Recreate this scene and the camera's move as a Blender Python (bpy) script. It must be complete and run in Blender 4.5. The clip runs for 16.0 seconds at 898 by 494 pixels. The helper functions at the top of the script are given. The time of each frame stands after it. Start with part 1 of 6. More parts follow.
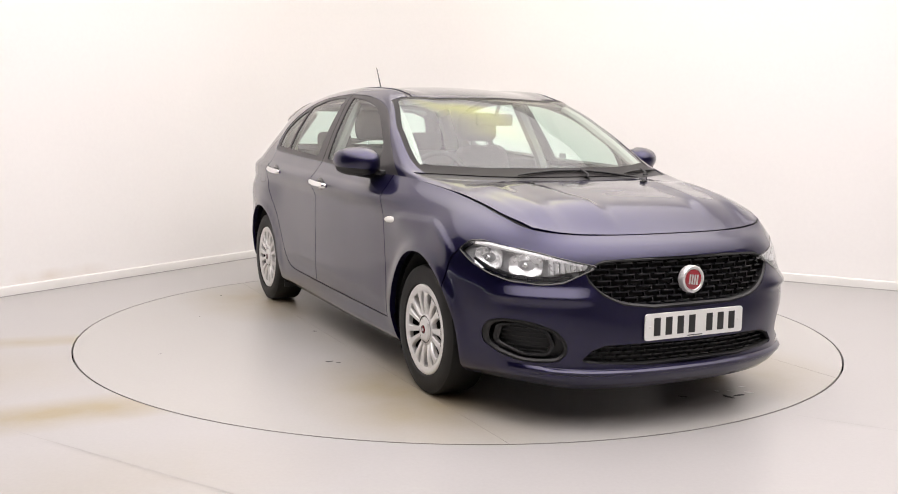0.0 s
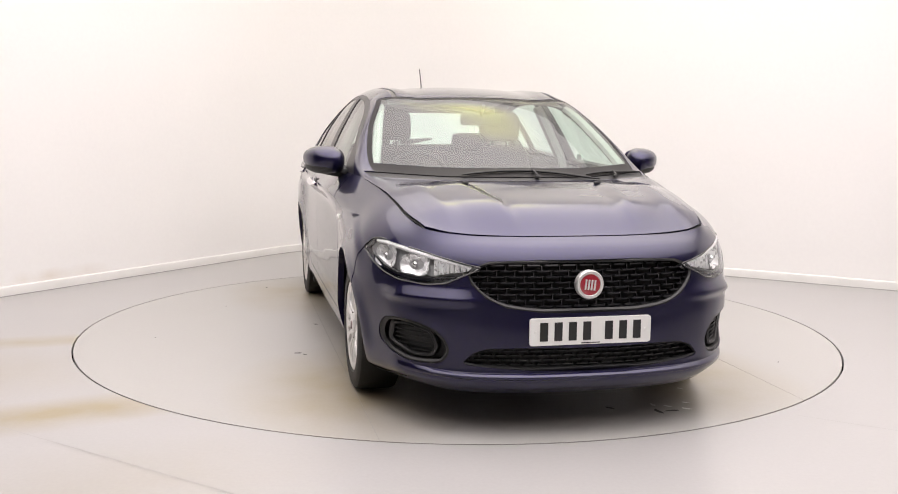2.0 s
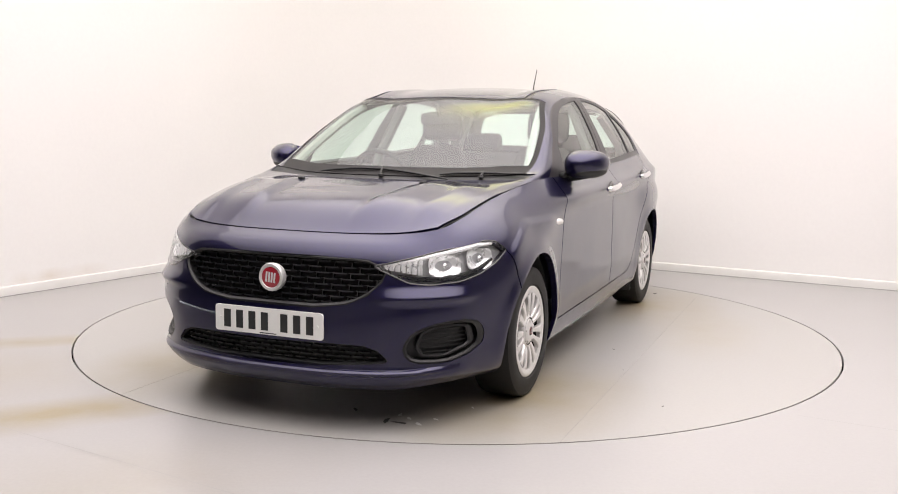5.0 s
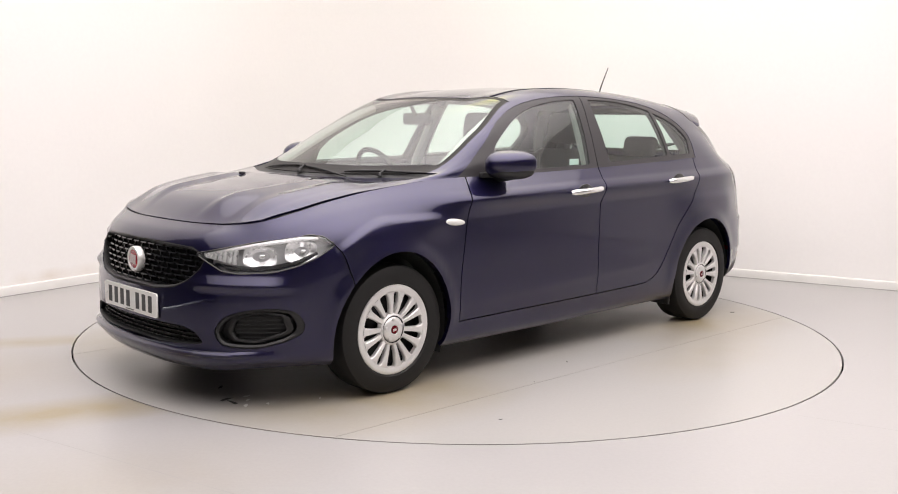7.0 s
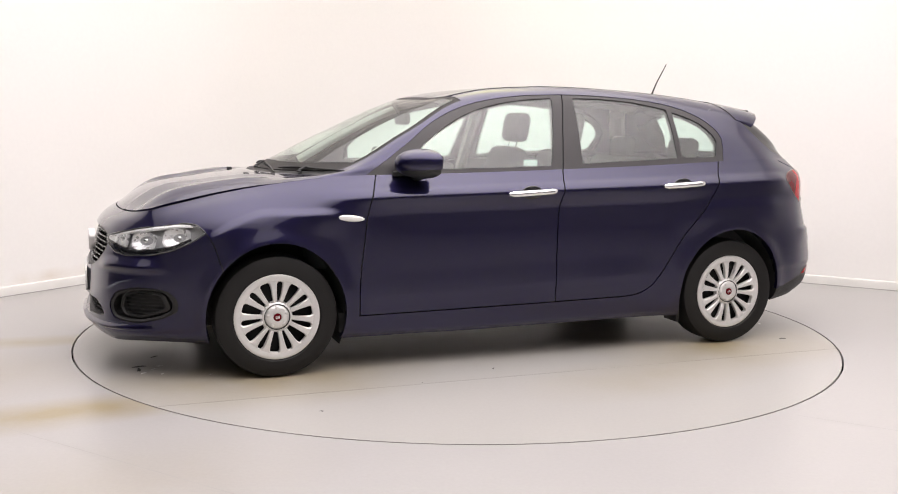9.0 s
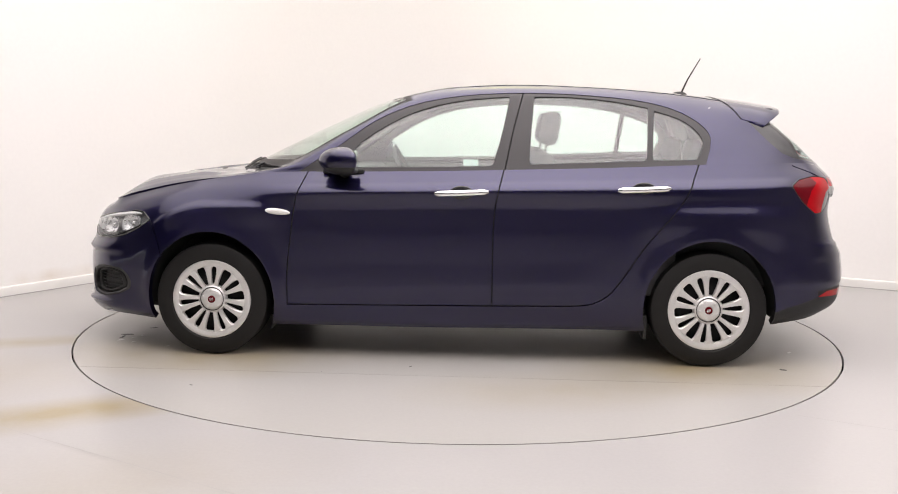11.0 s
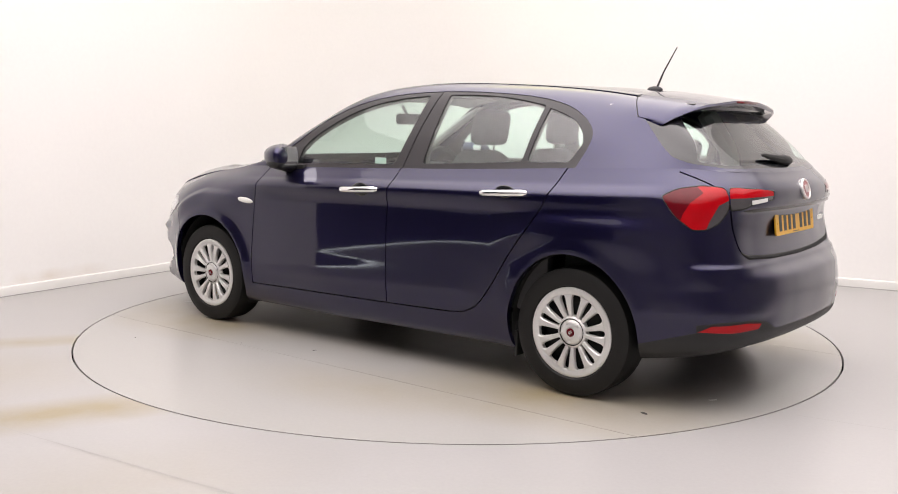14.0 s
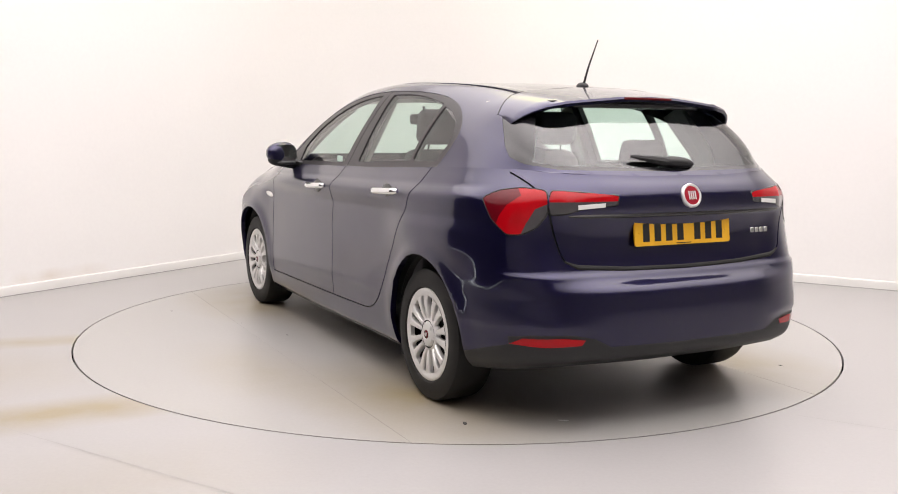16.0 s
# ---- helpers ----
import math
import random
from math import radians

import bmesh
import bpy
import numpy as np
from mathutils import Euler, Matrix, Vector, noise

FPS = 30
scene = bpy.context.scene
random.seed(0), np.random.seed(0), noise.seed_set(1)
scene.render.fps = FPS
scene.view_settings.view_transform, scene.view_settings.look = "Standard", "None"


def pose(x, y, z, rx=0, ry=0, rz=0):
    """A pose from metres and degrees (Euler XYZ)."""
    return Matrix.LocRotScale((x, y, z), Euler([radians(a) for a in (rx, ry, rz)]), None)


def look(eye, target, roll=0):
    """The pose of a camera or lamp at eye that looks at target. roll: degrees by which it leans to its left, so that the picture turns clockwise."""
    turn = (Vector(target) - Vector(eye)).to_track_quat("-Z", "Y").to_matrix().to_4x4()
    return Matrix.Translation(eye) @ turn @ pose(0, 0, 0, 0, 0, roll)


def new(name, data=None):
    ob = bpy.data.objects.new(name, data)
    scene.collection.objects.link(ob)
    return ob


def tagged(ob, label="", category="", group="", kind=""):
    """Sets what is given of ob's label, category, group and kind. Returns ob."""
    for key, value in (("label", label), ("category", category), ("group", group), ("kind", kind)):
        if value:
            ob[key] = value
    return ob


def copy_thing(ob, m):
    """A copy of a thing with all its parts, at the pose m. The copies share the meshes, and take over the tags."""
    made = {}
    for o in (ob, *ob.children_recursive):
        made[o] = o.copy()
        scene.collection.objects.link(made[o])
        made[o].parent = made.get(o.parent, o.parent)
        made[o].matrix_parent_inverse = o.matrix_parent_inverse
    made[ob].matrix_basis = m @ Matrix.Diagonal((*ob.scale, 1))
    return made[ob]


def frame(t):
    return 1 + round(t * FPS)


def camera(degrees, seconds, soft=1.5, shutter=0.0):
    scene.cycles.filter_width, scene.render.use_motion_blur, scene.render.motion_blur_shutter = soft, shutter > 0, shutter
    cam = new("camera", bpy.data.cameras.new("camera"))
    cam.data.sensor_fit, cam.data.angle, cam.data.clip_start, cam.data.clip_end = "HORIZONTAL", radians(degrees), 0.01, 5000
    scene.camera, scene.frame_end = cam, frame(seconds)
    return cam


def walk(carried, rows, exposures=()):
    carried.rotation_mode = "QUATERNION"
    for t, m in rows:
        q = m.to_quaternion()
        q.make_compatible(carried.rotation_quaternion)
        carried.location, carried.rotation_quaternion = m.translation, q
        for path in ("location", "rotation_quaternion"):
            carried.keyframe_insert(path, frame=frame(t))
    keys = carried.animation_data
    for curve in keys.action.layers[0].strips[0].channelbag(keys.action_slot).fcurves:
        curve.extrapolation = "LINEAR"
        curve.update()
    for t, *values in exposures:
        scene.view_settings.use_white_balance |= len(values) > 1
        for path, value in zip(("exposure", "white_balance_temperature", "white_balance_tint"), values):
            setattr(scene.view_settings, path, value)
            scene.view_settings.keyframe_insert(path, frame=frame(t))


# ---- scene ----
# The camera stands still on a tripod; the turntable with the car on it turns.
cam = camera(49.95, 16.0, soft=1.0)
EYE = (0.0, -5.92, 1.258)
CAMERA_POSE = look(EYE, (-0.0543, 0.0, 0.498), roll=0.746)
walk(cam, [(0.0, CAMERA_POSE), (16.0, CAMERA_POSE)], exposures=[(0.0, 0.0), (16.0, 0.0)])

# Degrees by which the turntable has turned, second by second; it starts from rest and then runs evenly.
TURN = [(0.0, -63.05), (0.5, -63.92), (1.0, -66.43), (1.5, -70.38), (2.0, -76.28), (2.5, -82.05), (3.0, -88.25), (3.5, -94.03),
        (4.0, -100.22), (4.5, -105.93), (5.0, -112.08), (5.5, -117.95), (6.0, -123.8), (6.5, -129.65), (7.0, -135.5), (7.5, -141.39),
        (8.0, -147.41), (8.5, -153.09), (9.0, -159.09), (9.5, -164.95), (10.0, -170.85), (10.5, -176.75), (11.0, -182.6), (11.5, -188.52),
        (12.0, -194.28), (12.5, -200.03), (13.0, -206.08), (13.5, -211.72), (14.0, -217.8), (14.5, -223.52), (15.0, -229.75),
        (15.5, -235.43), (16.0, -241.59)]
CAR_X, CAR_Y = -0.039, 0.033     # the car's middle on the turntable
RADIUS = 2.237                   # the turntable's

# ---- light: a wide luminous ceiling over the turntable ----
CEILING = 3.9
world = bpy.data.worlds.new("world")
scene.world = world
world.use_nodes = True
world.node_tree.nodes["Background"].inputs[0].default_value = (0.9, 0.95, 1.0, 1)
world.node_tree.nodes["Background"].inputs[1].default_value = 0.05
CORNER = Vector((-1.166, 4.086, 0))
RIGHT_WAY = Vector((0.878, -0.479, 0)).normalized()
LEFT_WAY = Vector((-0.524, -0.852, 0)).normalized()
# the studio's stretched translucent ceiling with lamps behind it: brightest over the turntable, with one yellower lamp
GLOW_MIDDLE = CORNER + RIGHT_WAY * 4.6 + LEFT_WAY * 4.4
GLOW_YELLOW = CORNER + RIGHT_WAY * 2.4 + LEFT_WAY * 1.2
GLOW_HALF = (4.7, 4.5)
LAMP_TURN = math.degrees(math.atan2(RIGHT_WAY.y, RIGHT_WAY.x))


def luminous_material():
    """White stretched sheet, lit from behind: a soft bright middle, dimmer edges, a yellow lamp's patch."""
    m = bpy.data.materials.new("luminous_sheet")
    m.use_nodes = True
    nt = m.node_tree
    bsdf = nt.nodes["Principled BSDF"]
    bsdf.inputs["Base Color"].default_value = (0.8, 0.8, 0.8, 1)
    bsdf.inputs["Roughness"].default_value = 0.5
    co = nt.nodes.new("ShaderNodeTexCoord")

    def patch(q, rx, ry):
        mp = nt.nodes.new("ShaderNodeMapping")
        mp.vector_type = "TEXTURE"
        mp.inputs["Location"].default_value = (q[0], q[1], 0)
        mp.inputs["Scale"].default_value = (rx, ry, 1)
        nt.links.new(co.outputs["Object"], mp.inputs["Vector"])
        g = nt.nodes.new("ShaderNodeTexGradient")
        g.gradient_type = "SPHERICAL"
        nt.links.new(mp.outputs[0], g.inputs[0])
        k = nt.nodes.new("ShaderNodeMapRange")
        k.interpolation_type = "SMOOTHSTEP"
        nt.links.new(g.outputs["Fac"], k.inputs[0])
        return k

    broad = patch((0, 0.1), 6.0, 5.4)
    broad.inputs[3].default_value, broad.inputs[4].default_value = GLOW
    d = GLOW_YELLOW - GLOW_MIDDLE
    spot = patch((d.dot(RIGHT_WAY), d.dot(Vector((-RIGHT_WAY.y, RIGHT_WAY.x, 0)))), 1.3, 1.0)
    tint = nt.nodes.new("ShaderNodeMix")
    tint.data_type = "RGBA"
    tint.inputs[6].default_value, tint.inputs[7].default_value = (1.0, 0.925, 0.918, 1), (1.0, 0.96, 0.45, 1)
    nt.links.new(spot.outputs[0], tint.inputs[0])
    more = nt.nodes.new("ShaderNodeMath")
    more.operation = "MULTIPLY_ADD"
    more.inputs[1].default_value = 1.6
    nt.links.new(spot.outputs[0], more.inputs[0])
    nt.links.new(broad.outputs[0], more.inputs[2])
    nt.links.new(tint.outputs[2], bsdf.inputs["Emission Color"])
    nt.links.new(more.outputs[0], bsdf.inputs["Emission Strength"])
    return m


GLOW = (1.0, 5.05)          # at the sheet's edges and in its middle
LUMINOUS = luminous_material()


# ---- materials ----
def material(name, colour, rough=0.5, metal=0.0, vary=0.12, scale=6.0, fine=0.0, fine_scale=180.0, bump=0.0, coat=0.0, spec=0.5):
    """A surface with broad patches and a fine grain in its colour and gloss."""
    m = bpy.data.materials.new(name)
    m.use_nodes = True
    nt = m.node_tree
    b = nt.nodes["Principled BSDF"]
    b.inputs["Roughness"].default_value, b.inputs["Metallic"].default_value = rough, metal
    b.inputs["Coat Weight"].default_value, b.inputs["Coat Roughness"].default_value = coat, 0.03
    b.inputs["Specular IOR Level"].default_value = spec
    co = nt.nodes.new("ShaderNodeTexCoord")
    big = nt.nodes.new("ShaderNodeTexNoise")
    big.inputs["Scale"].default_value, big.inputs["Detail"].default_value = scale, 5.0
    small = nt.nodes.new("ShaderNodeTexNoise")
    small.inputs["Scale"].default_value, small.inputs["Detail"].default_value = fine_scale, 3.0
    for n in (big, small):
        nt.links.new(co.outputs["Object"], n.inputs["Vector"])
    mixed = nt.nodes.new("ShaderNodeMix")
    mixed.data_type = "RGBA"
    mixed.inputs[6].default_value = (*[c * (1 - vary) for c in colour], 1)
    mixed.inputs[7].default_value = (*[min(1.0, c * (1 + vary)) for c in colour], 1)
    nt.links.new(big.outputs["Fac"], mixed.inputs[0])
    out = mixed.outputs[2]
    if fine:
        grain = nt.nodes.new("ShaderNodeMix")
        grain.data_type, grain.blend_type = "RGBA", "MULTIPLY"
        grain.inputs[0].default_value = fine
        nt.links.new(out, grain.inputs[6])
        nt.links.new(small.outputs["Fac"], grain.inputs[7])
        out = grain.outputs[2]
    nt.links.new(out, b.inputs["Base Color"])
    ramp = nt.nodes.new("ShaderNodeMapRange")
    ramp.inputs[3].default_value, ramp.inputs[4].default_value = rough * 0.85, min(1.0, rough * 1.15)
    nt.links.new(big.outputs["Fac"], ramp.inputs[0])
    nt.links.new(ramp.outputs[0], b.inputs["Roughness"])
    if bump:
        bp = nt.nodes.new("ShaderNodeBump")
        bp.inputs["Strength"].default_value, bp.inputs["Distance"].default_value = bump, 0.002
        nt.links.new(small.outputs["Fac"], bp.inputs["Height"])
        nt.links.new(bp.outputs[0], b.inputs["Normal"])
    return m


def glass_material(name, tint, gloss=1.0):
    """Thin clear glazing: tinted see-through with a mirror gloss that grows towards grazing view."""
    m = bpy.data.materials.new(name)
    m.use_nodes = True
    nt = m.node_tree
    nt.nodes.clear()
    out = nt.nodes.new("ShaderNodeOutputMaterial")
    clear, shine, mix, facing = (nt.nodes.new("ShaderNode" + k) for k in ("BsdfTransparent", "BsdfGlossy", "MixShader", "LayerWeight"))
    clear.inputs[0].default_value = (*tint, 1)
    shine.inputs["Roughness"].default_value = 0.02
    shine.inputs[0].default_value = (gloss, gloss, gloss, 1)
    facing.inputs[0].default_value = 0.5
    power, scale = nt.nodes.new("ShaderNodeMath"), nt.nodes.new("ShaderNodeMath")
    power.operation, scale.operation, scale.use_clamp = "POWER", "MULTIPLY_ADD", True
    power.inputs[1].default_value = 5.0
    scale.inputs[1].default_value, scale.inputs[2].default_value = 0.90, 0.085
    nt.links.new(facing.outputs["Facing"], power.inputs[0])
    nt.links.new(power.outputs[0], scale.inputs[0])
    nt.links.new(scale.outputs[0], mix.inputs[0])
    nt.links.new(clear.outputs[0], mix.inputs[1])
    nt.links.new(shine.outputs[0], mix.inputs[2])
    nt.links.new(mix.outputs[0], out.inputs[0])
    return m


def paint_material():
    """Dark navy metallic paint: flakes under a clear coat."""
    m = material("navy_metallic_paint", (0.0102, 0.0084, 0.041), rough=0.36, metal=0.8, vary=0.06, scale=2.0, coat=1.0, spec=0.12)
    nt = m.node_tree
    b = nt.nodes["Principled BSDF"]
    co = nt.nodes.new("ShaderNodeTexCoord")
    b.inputs["Coat Roughness"].default_value = 0.04
    cells = nt.nodes.new("ShaderNodeTexVoronoi")
    cells.inputs["Scale"].default_value = 1400.0
    nt.links.new(co.outputs["Object"], cells.inputs["Vector"])
    tint = nt.nodes.new("ShaderNodeMix")
    tint.data_type, tint.blend_type = "RGBA", "OVERLAY"
    tint.inputs[0].default_value = 0.25
    old = b.inputs["Base Color"].links[0].from_socket
    nt.links.new(old, tint.inputs[6])
    nt.links.new(cells.outputs["Color"], tint.inputs[7])
    nt.links.new(tint.outputs[2], b.inputs["Base Color"])
    return m


def stained_and_tinted(m, spots, tint=(0.80, 0.68, 0.42), height=0.0, deep=1.0):
    """Ragged stains and tinted patches on a painted surface at the given places (x, y, rx, ry, turn, strength)."""
    nt = m.node_tree
    b = nt.nodes["Principled BSDF"]
    co = nt.nodes.new("ShaderNodeTexCoord")
    out = b.inputs["Base Color"].links[0].from_socket
    ragged = nt.nodes.new("ShaderNodeTexNoise")
    ragged.inputs["Scale"].default_value, ragged.inputs["Detail"].default_value = 3.5, 8.0
    nt.links.new(co.outputs["Object"], ragged.inputs["Vector"])
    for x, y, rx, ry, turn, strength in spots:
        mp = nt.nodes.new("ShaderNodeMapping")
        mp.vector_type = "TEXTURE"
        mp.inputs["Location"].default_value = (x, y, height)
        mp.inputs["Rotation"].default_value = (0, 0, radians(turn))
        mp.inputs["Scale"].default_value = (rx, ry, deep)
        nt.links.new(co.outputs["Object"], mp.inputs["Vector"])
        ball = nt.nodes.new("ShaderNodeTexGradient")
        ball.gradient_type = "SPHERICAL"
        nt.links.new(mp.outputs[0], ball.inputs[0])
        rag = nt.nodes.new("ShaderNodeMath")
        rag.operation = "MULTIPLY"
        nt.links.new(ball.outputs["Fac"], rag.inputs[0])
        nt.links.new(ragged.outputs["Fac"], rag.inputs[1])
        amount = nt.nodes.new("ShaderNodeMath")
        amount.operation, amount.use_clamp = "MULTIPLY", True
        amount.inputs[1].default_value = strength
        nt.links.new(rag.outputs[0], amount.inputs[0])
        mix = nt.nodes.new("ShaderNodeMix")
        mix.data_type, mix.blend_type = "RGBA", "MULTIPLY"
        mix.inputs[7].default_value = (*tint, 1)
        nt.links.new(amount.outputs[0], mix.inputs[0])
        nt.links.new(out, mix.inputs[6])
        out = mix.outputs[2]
    nt.links.new(out, b.inputs["Base Color"])
    return m


def floor_paint(name, colour, spots):
    """Painted floor with scuffs and fine dirt, and ochre stains and patches."""
    return stained_and_tinted(material(name, colour, rough=0.30, vary=0.05, scale=1.3, fine=0.10, fine_scale=60.0, bump=0.04), spots)


PAINT = paint_material()
GLASS = glass_material("green_tinted_glass", (0.80, 0.93, 0.88))
SCREEN = glass_material("windscreen_glass", (0.78, 0.90, 0.84))
LENS = glass_material("clear_lens", (0.96, 0.97, 0.97))
GLOSS_BLACK = material("gloss_black_trim", (0.012, 0.012, 0.014), rough=0.18, coat=0.3)
PILLAR_BLACK = material("satin_black_film", (0.030, 0.028, 0.030), rough=0.32, spec=0.3)
SCREEN_BLACK = material("black_screen_print", (0.014, 0.013, 0.013), rough=0.45, spec=0.15)
BLACK = material("grained_black_plastic", (0.009, 0.009, 0.0095), rough=0.5, vary=0.2, bump=0.25, fine_scale=420)
DARK = material("underbody_black", (0.010, 0.010, 0.010), rough=0.8, vary=0.3)
RUBBER = material("tyre_rubber", (0.0065, 0.006, 0.0058), rough=0.6, vary=0.25, scale=9, bump=0.15, spec=0.35)
HOUSING = material("lamp_housing", (0.42, 0.42, 0.43), rough=0.25, vary=0.2, scale=30)
SILVER = material("silver_wheel_paint", (0.74, 0.73, 0.72), rough=0.34, metal=0.5, vary=0.06, fine=0.12, fine_scale=90)
LENS_TRIM = material("bright_lamp_trim", (0.82, 0.82, 0.83), rough=0.3, vary=0.05)
CHROME = material("chrome", (0.86, 0.86, 0.87), rough=0.08, metal=1.0, vary=0.03)
BOWL = material("lamp_reflector", (0.86, 0.86, 0.87), rough=0.28, metal=0.65, vary=0.08, scale=40)
RED = material("red_lamp_plastic", (0.36, 0.002, 0.006), rough=0.06, vary=0.15, scale=25, spec=0.3)
DEEP_RED = material("dark_red_lamp_plastic", (0.10, 0.002, 0.006), rough=0.06, vary=0.2, scale=25, spec=0.3)
SMOKE = material("smoked_lamp_plastic", (0.05, 0.047, 0.05), rough=0.15, vary=0.2, scale=30, coat=1.0)
BADGE_RED = material("badge_red_enamel", (0.30, 0.010, 0.022), rough=0.2, coat=1.0)
WHITE_PLATE = material("white_plate", (0.80, 0.80, 0.78), rough=0.35, vary=0.03, fine=0.05)
YELLOW_PLATE = material("yellow_plate", (0.78, 0.42, 0.02), rough=0.35, vary=0.04, fine=0.05)
INK = material("plate_ink", (0.015, 0.015, 0.016), rough=0.4)
FABRIC = material("charcoal_seat_fabric", (0.026, 0.026, 0.029), rough=0.9, vary=0.2, fine=0.5, fine_scale=350, bump=0.3)
DASH = material("grey_dash_plastic", (0.055, 0.055, 0.058), rough=0.6, vary=0.15, bump=0.2, fine_scale=300)
LINING = material("pale_headlining", (0.42, 0.41, 0.39), rough=0.9, vary=0.06, bump=0.1)
LABEL = material("paper_sticker", (0.72, 0.80, 0.76), rough=0.5)
AMBER = material("clear_repeater_lens", (0.75, 0.74, 0.72), rough=0.15, coat=1.0)
WALL = material("white_wall_paint", (0.80, 0.785, 0.77), rough=0.75, vary=0.025, scale=0.8, fine=0.04, fine_scale=35, bump=0.05)
stained_and_tinted(WALL, [(-3.00, 1.10, 0.18, 0.4, 58, 0.7), (-2.85, 1.35, 0.26, 0.4, 58, 0.5), (-3.13, 0.90, 0.12, 0.4, 58, 0.4)], (0.72, 0.62, 0.48), height=0.10, deep=0.07)
BACK_WALL = material("off_white_wall_paint", (0.62, 0.61, 0.61), rough=0.8, vary=0.1, scale=0.6)
SHUTTER = material("charcoal_shutter", (0.022, 0.022, 0.025), rough=0.7, vary=0.2, scale=2.0)
DAYLIGHT = bpy.data.materials.new("daylight_gap")
DAYLIGHT.use_nodes = True
DAYLIGHT.node_tree.nodes["Principled BSDF"].inputs["Emission Color"].default_value = (0.93, 0.97, 1.0, 1)
DAYLIGHT.node_tree.nodes["Principled BSDF"].inputs["Emission Strength"].default_value = 8.0
SKIRTING = material("white_skirting_gloss", (0.68, 0.67, 0.65), rough=0.4, vary=0.08, scale=5)
PANEL = material("lamp_fixture_white", (0.8, 0.8, 0.8), rough=0.4)
FLOOR = floor_paint("grey_floor_paint", (0.375, 0.365, 0.36), [(-2.45, -0.62, 0.85, 0.17, 20, 1.8), (-1.75, -1.95, 0.95, 0.26, 30, 2.0), (-2.5, -1.4, 0.9, 0.6, 20, 0.8), (-1.2, -2.7, 0.9, 0.5, 20, 0.5)])
# ochre tint round each wheel, over the car's footprint and at one side
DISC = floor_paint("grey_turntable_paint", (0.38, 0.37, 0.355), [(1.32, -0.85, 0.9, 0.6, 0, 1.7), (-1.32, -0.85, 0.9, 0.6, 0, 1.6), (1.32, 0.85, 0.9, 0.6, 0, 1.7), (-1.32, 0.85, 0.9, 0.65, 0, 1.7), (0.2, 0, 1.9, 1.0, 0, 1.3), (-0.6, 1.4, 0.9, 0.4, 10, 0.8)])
JOINT = material("joint_filler", (0.33, 0.325, 0.315), rough=0.5)
GAP = material("dark_gap", (0.02, 0.02, 0.02), rough=0.9)


# ---- mesh helpers ----
def part(name, bm, mat, parent=None, label="", smooth=True):
    """Links a bmesh as one mesh object, under a thing or a part if one is given."""
    me = bpy.data.meshes.new(name)
    bm.to_mesh(me)
    bm.free()
    if smooth:
        for poly in me.polygons:
            poly.use_smooth = True
        me.set_sharp_from_angle(angle=radians(38))
    me.materials.append(mat)
    ob = new(name, me)
    if parent is not None:
        ob.parent = parent
    if label:
        tagged(ob, label)
    return ob


def box(bm, x0, x1, y0, y1, z0, z1, bevel=0.0, segments=2, turn=None):
    m = Matrix.Translation(((x0 + x1) / 2, (y0 + y1) / 2, (z0 + z1) / 2))
    if turn is not None:
        m = m @ turn
    made = bmesh.ops.create_cube(bm, size=1.0, matrix=m @ Matrix.Diagonal((abs(x1 - x0), abs(y1 - y0), abs(z1 - z0), 1)))
    if bevel:
        edges = list({e for v in made["verts"] for e in v.link_edges})
        bmesh.ops.bevel(bm, geom=edges, offset=bevel, segments=segments, affect="EDGES", profile=0.5)
    return bm


def lathe(bm, profile, steps, axis_to=None, caps=False):
    """Turns a profile of (radius, along) round the y axis."""
    rings = []
    for i in range(steps):
        a = 2 * math.pi * i / steps
        ring = []
        for r, y in profile:
            co = Vector((r * math.cos(a), y, r * math.sin(a)))
            ring.append(bm.verts.new(axis_to @ co if axis_to else co))
        rings.append(ring)
    for i in range(steps):
        a, b = rings[i], rings[(i + 1) % steps]
        for k in range(len(profile) - 1):
            bm.faces.new((a[k], b[k], b[k + 1], a[k + 1]))
    return bm


def tube(bm, points, radii, steps=10):
    """A round bar along points; radii one for each or one for all."""
    points = [Vector(q) for q in points]
    if not isinstance(radii, (list, tuple)):
        radii = [radii] * len(points)
    rings = []
    for i, q in enumerate(points):
        way = (points[min(i + 1, len(points) - 1)] - points[max(i - 1, 0)]).normalized()
        side = way.orthogonal().normalized() if i == 0 else (side - way * side.dot(way)).normalized()
        up = way.cross(side)
        rings.append([bm.verts.new(q + radii[i] * (math.cos(2 * math.pi * k / steps) * side + math.sin(2 * math.pi * k / steps) * up)) for k in range(steps)])
    for a, b in zip(rings, rings[1:]):
        for k in range(steps):
            bm.faces.new((a[k], a[(k + 1) % steps], b[(k + 1) % steps], b[k]))
    bm.faces.new(list(reversed(rings[0])))
    bm.faces.new(rings[-1])
    return bm


def slab(bm, outline, m, depth):
    """A plate with the given 2D outline in the plane of m, depth thick along m's z."""
    low = [bm.verts.new(m @ Vector((u, v, 0))) for u, v in outline]
    high = [bm.verts.new(m @ Vector((u, v, depth))) for u, v in outline]
    n = len(outline)
    bm.faces.new(list(reversed(low)))
    bm.faces.new(high)
    for i in range(n):
        bm.faces.new((low[i], low[(i + 1) % n], high[(i + 1) % n], high[i]))
    return bm


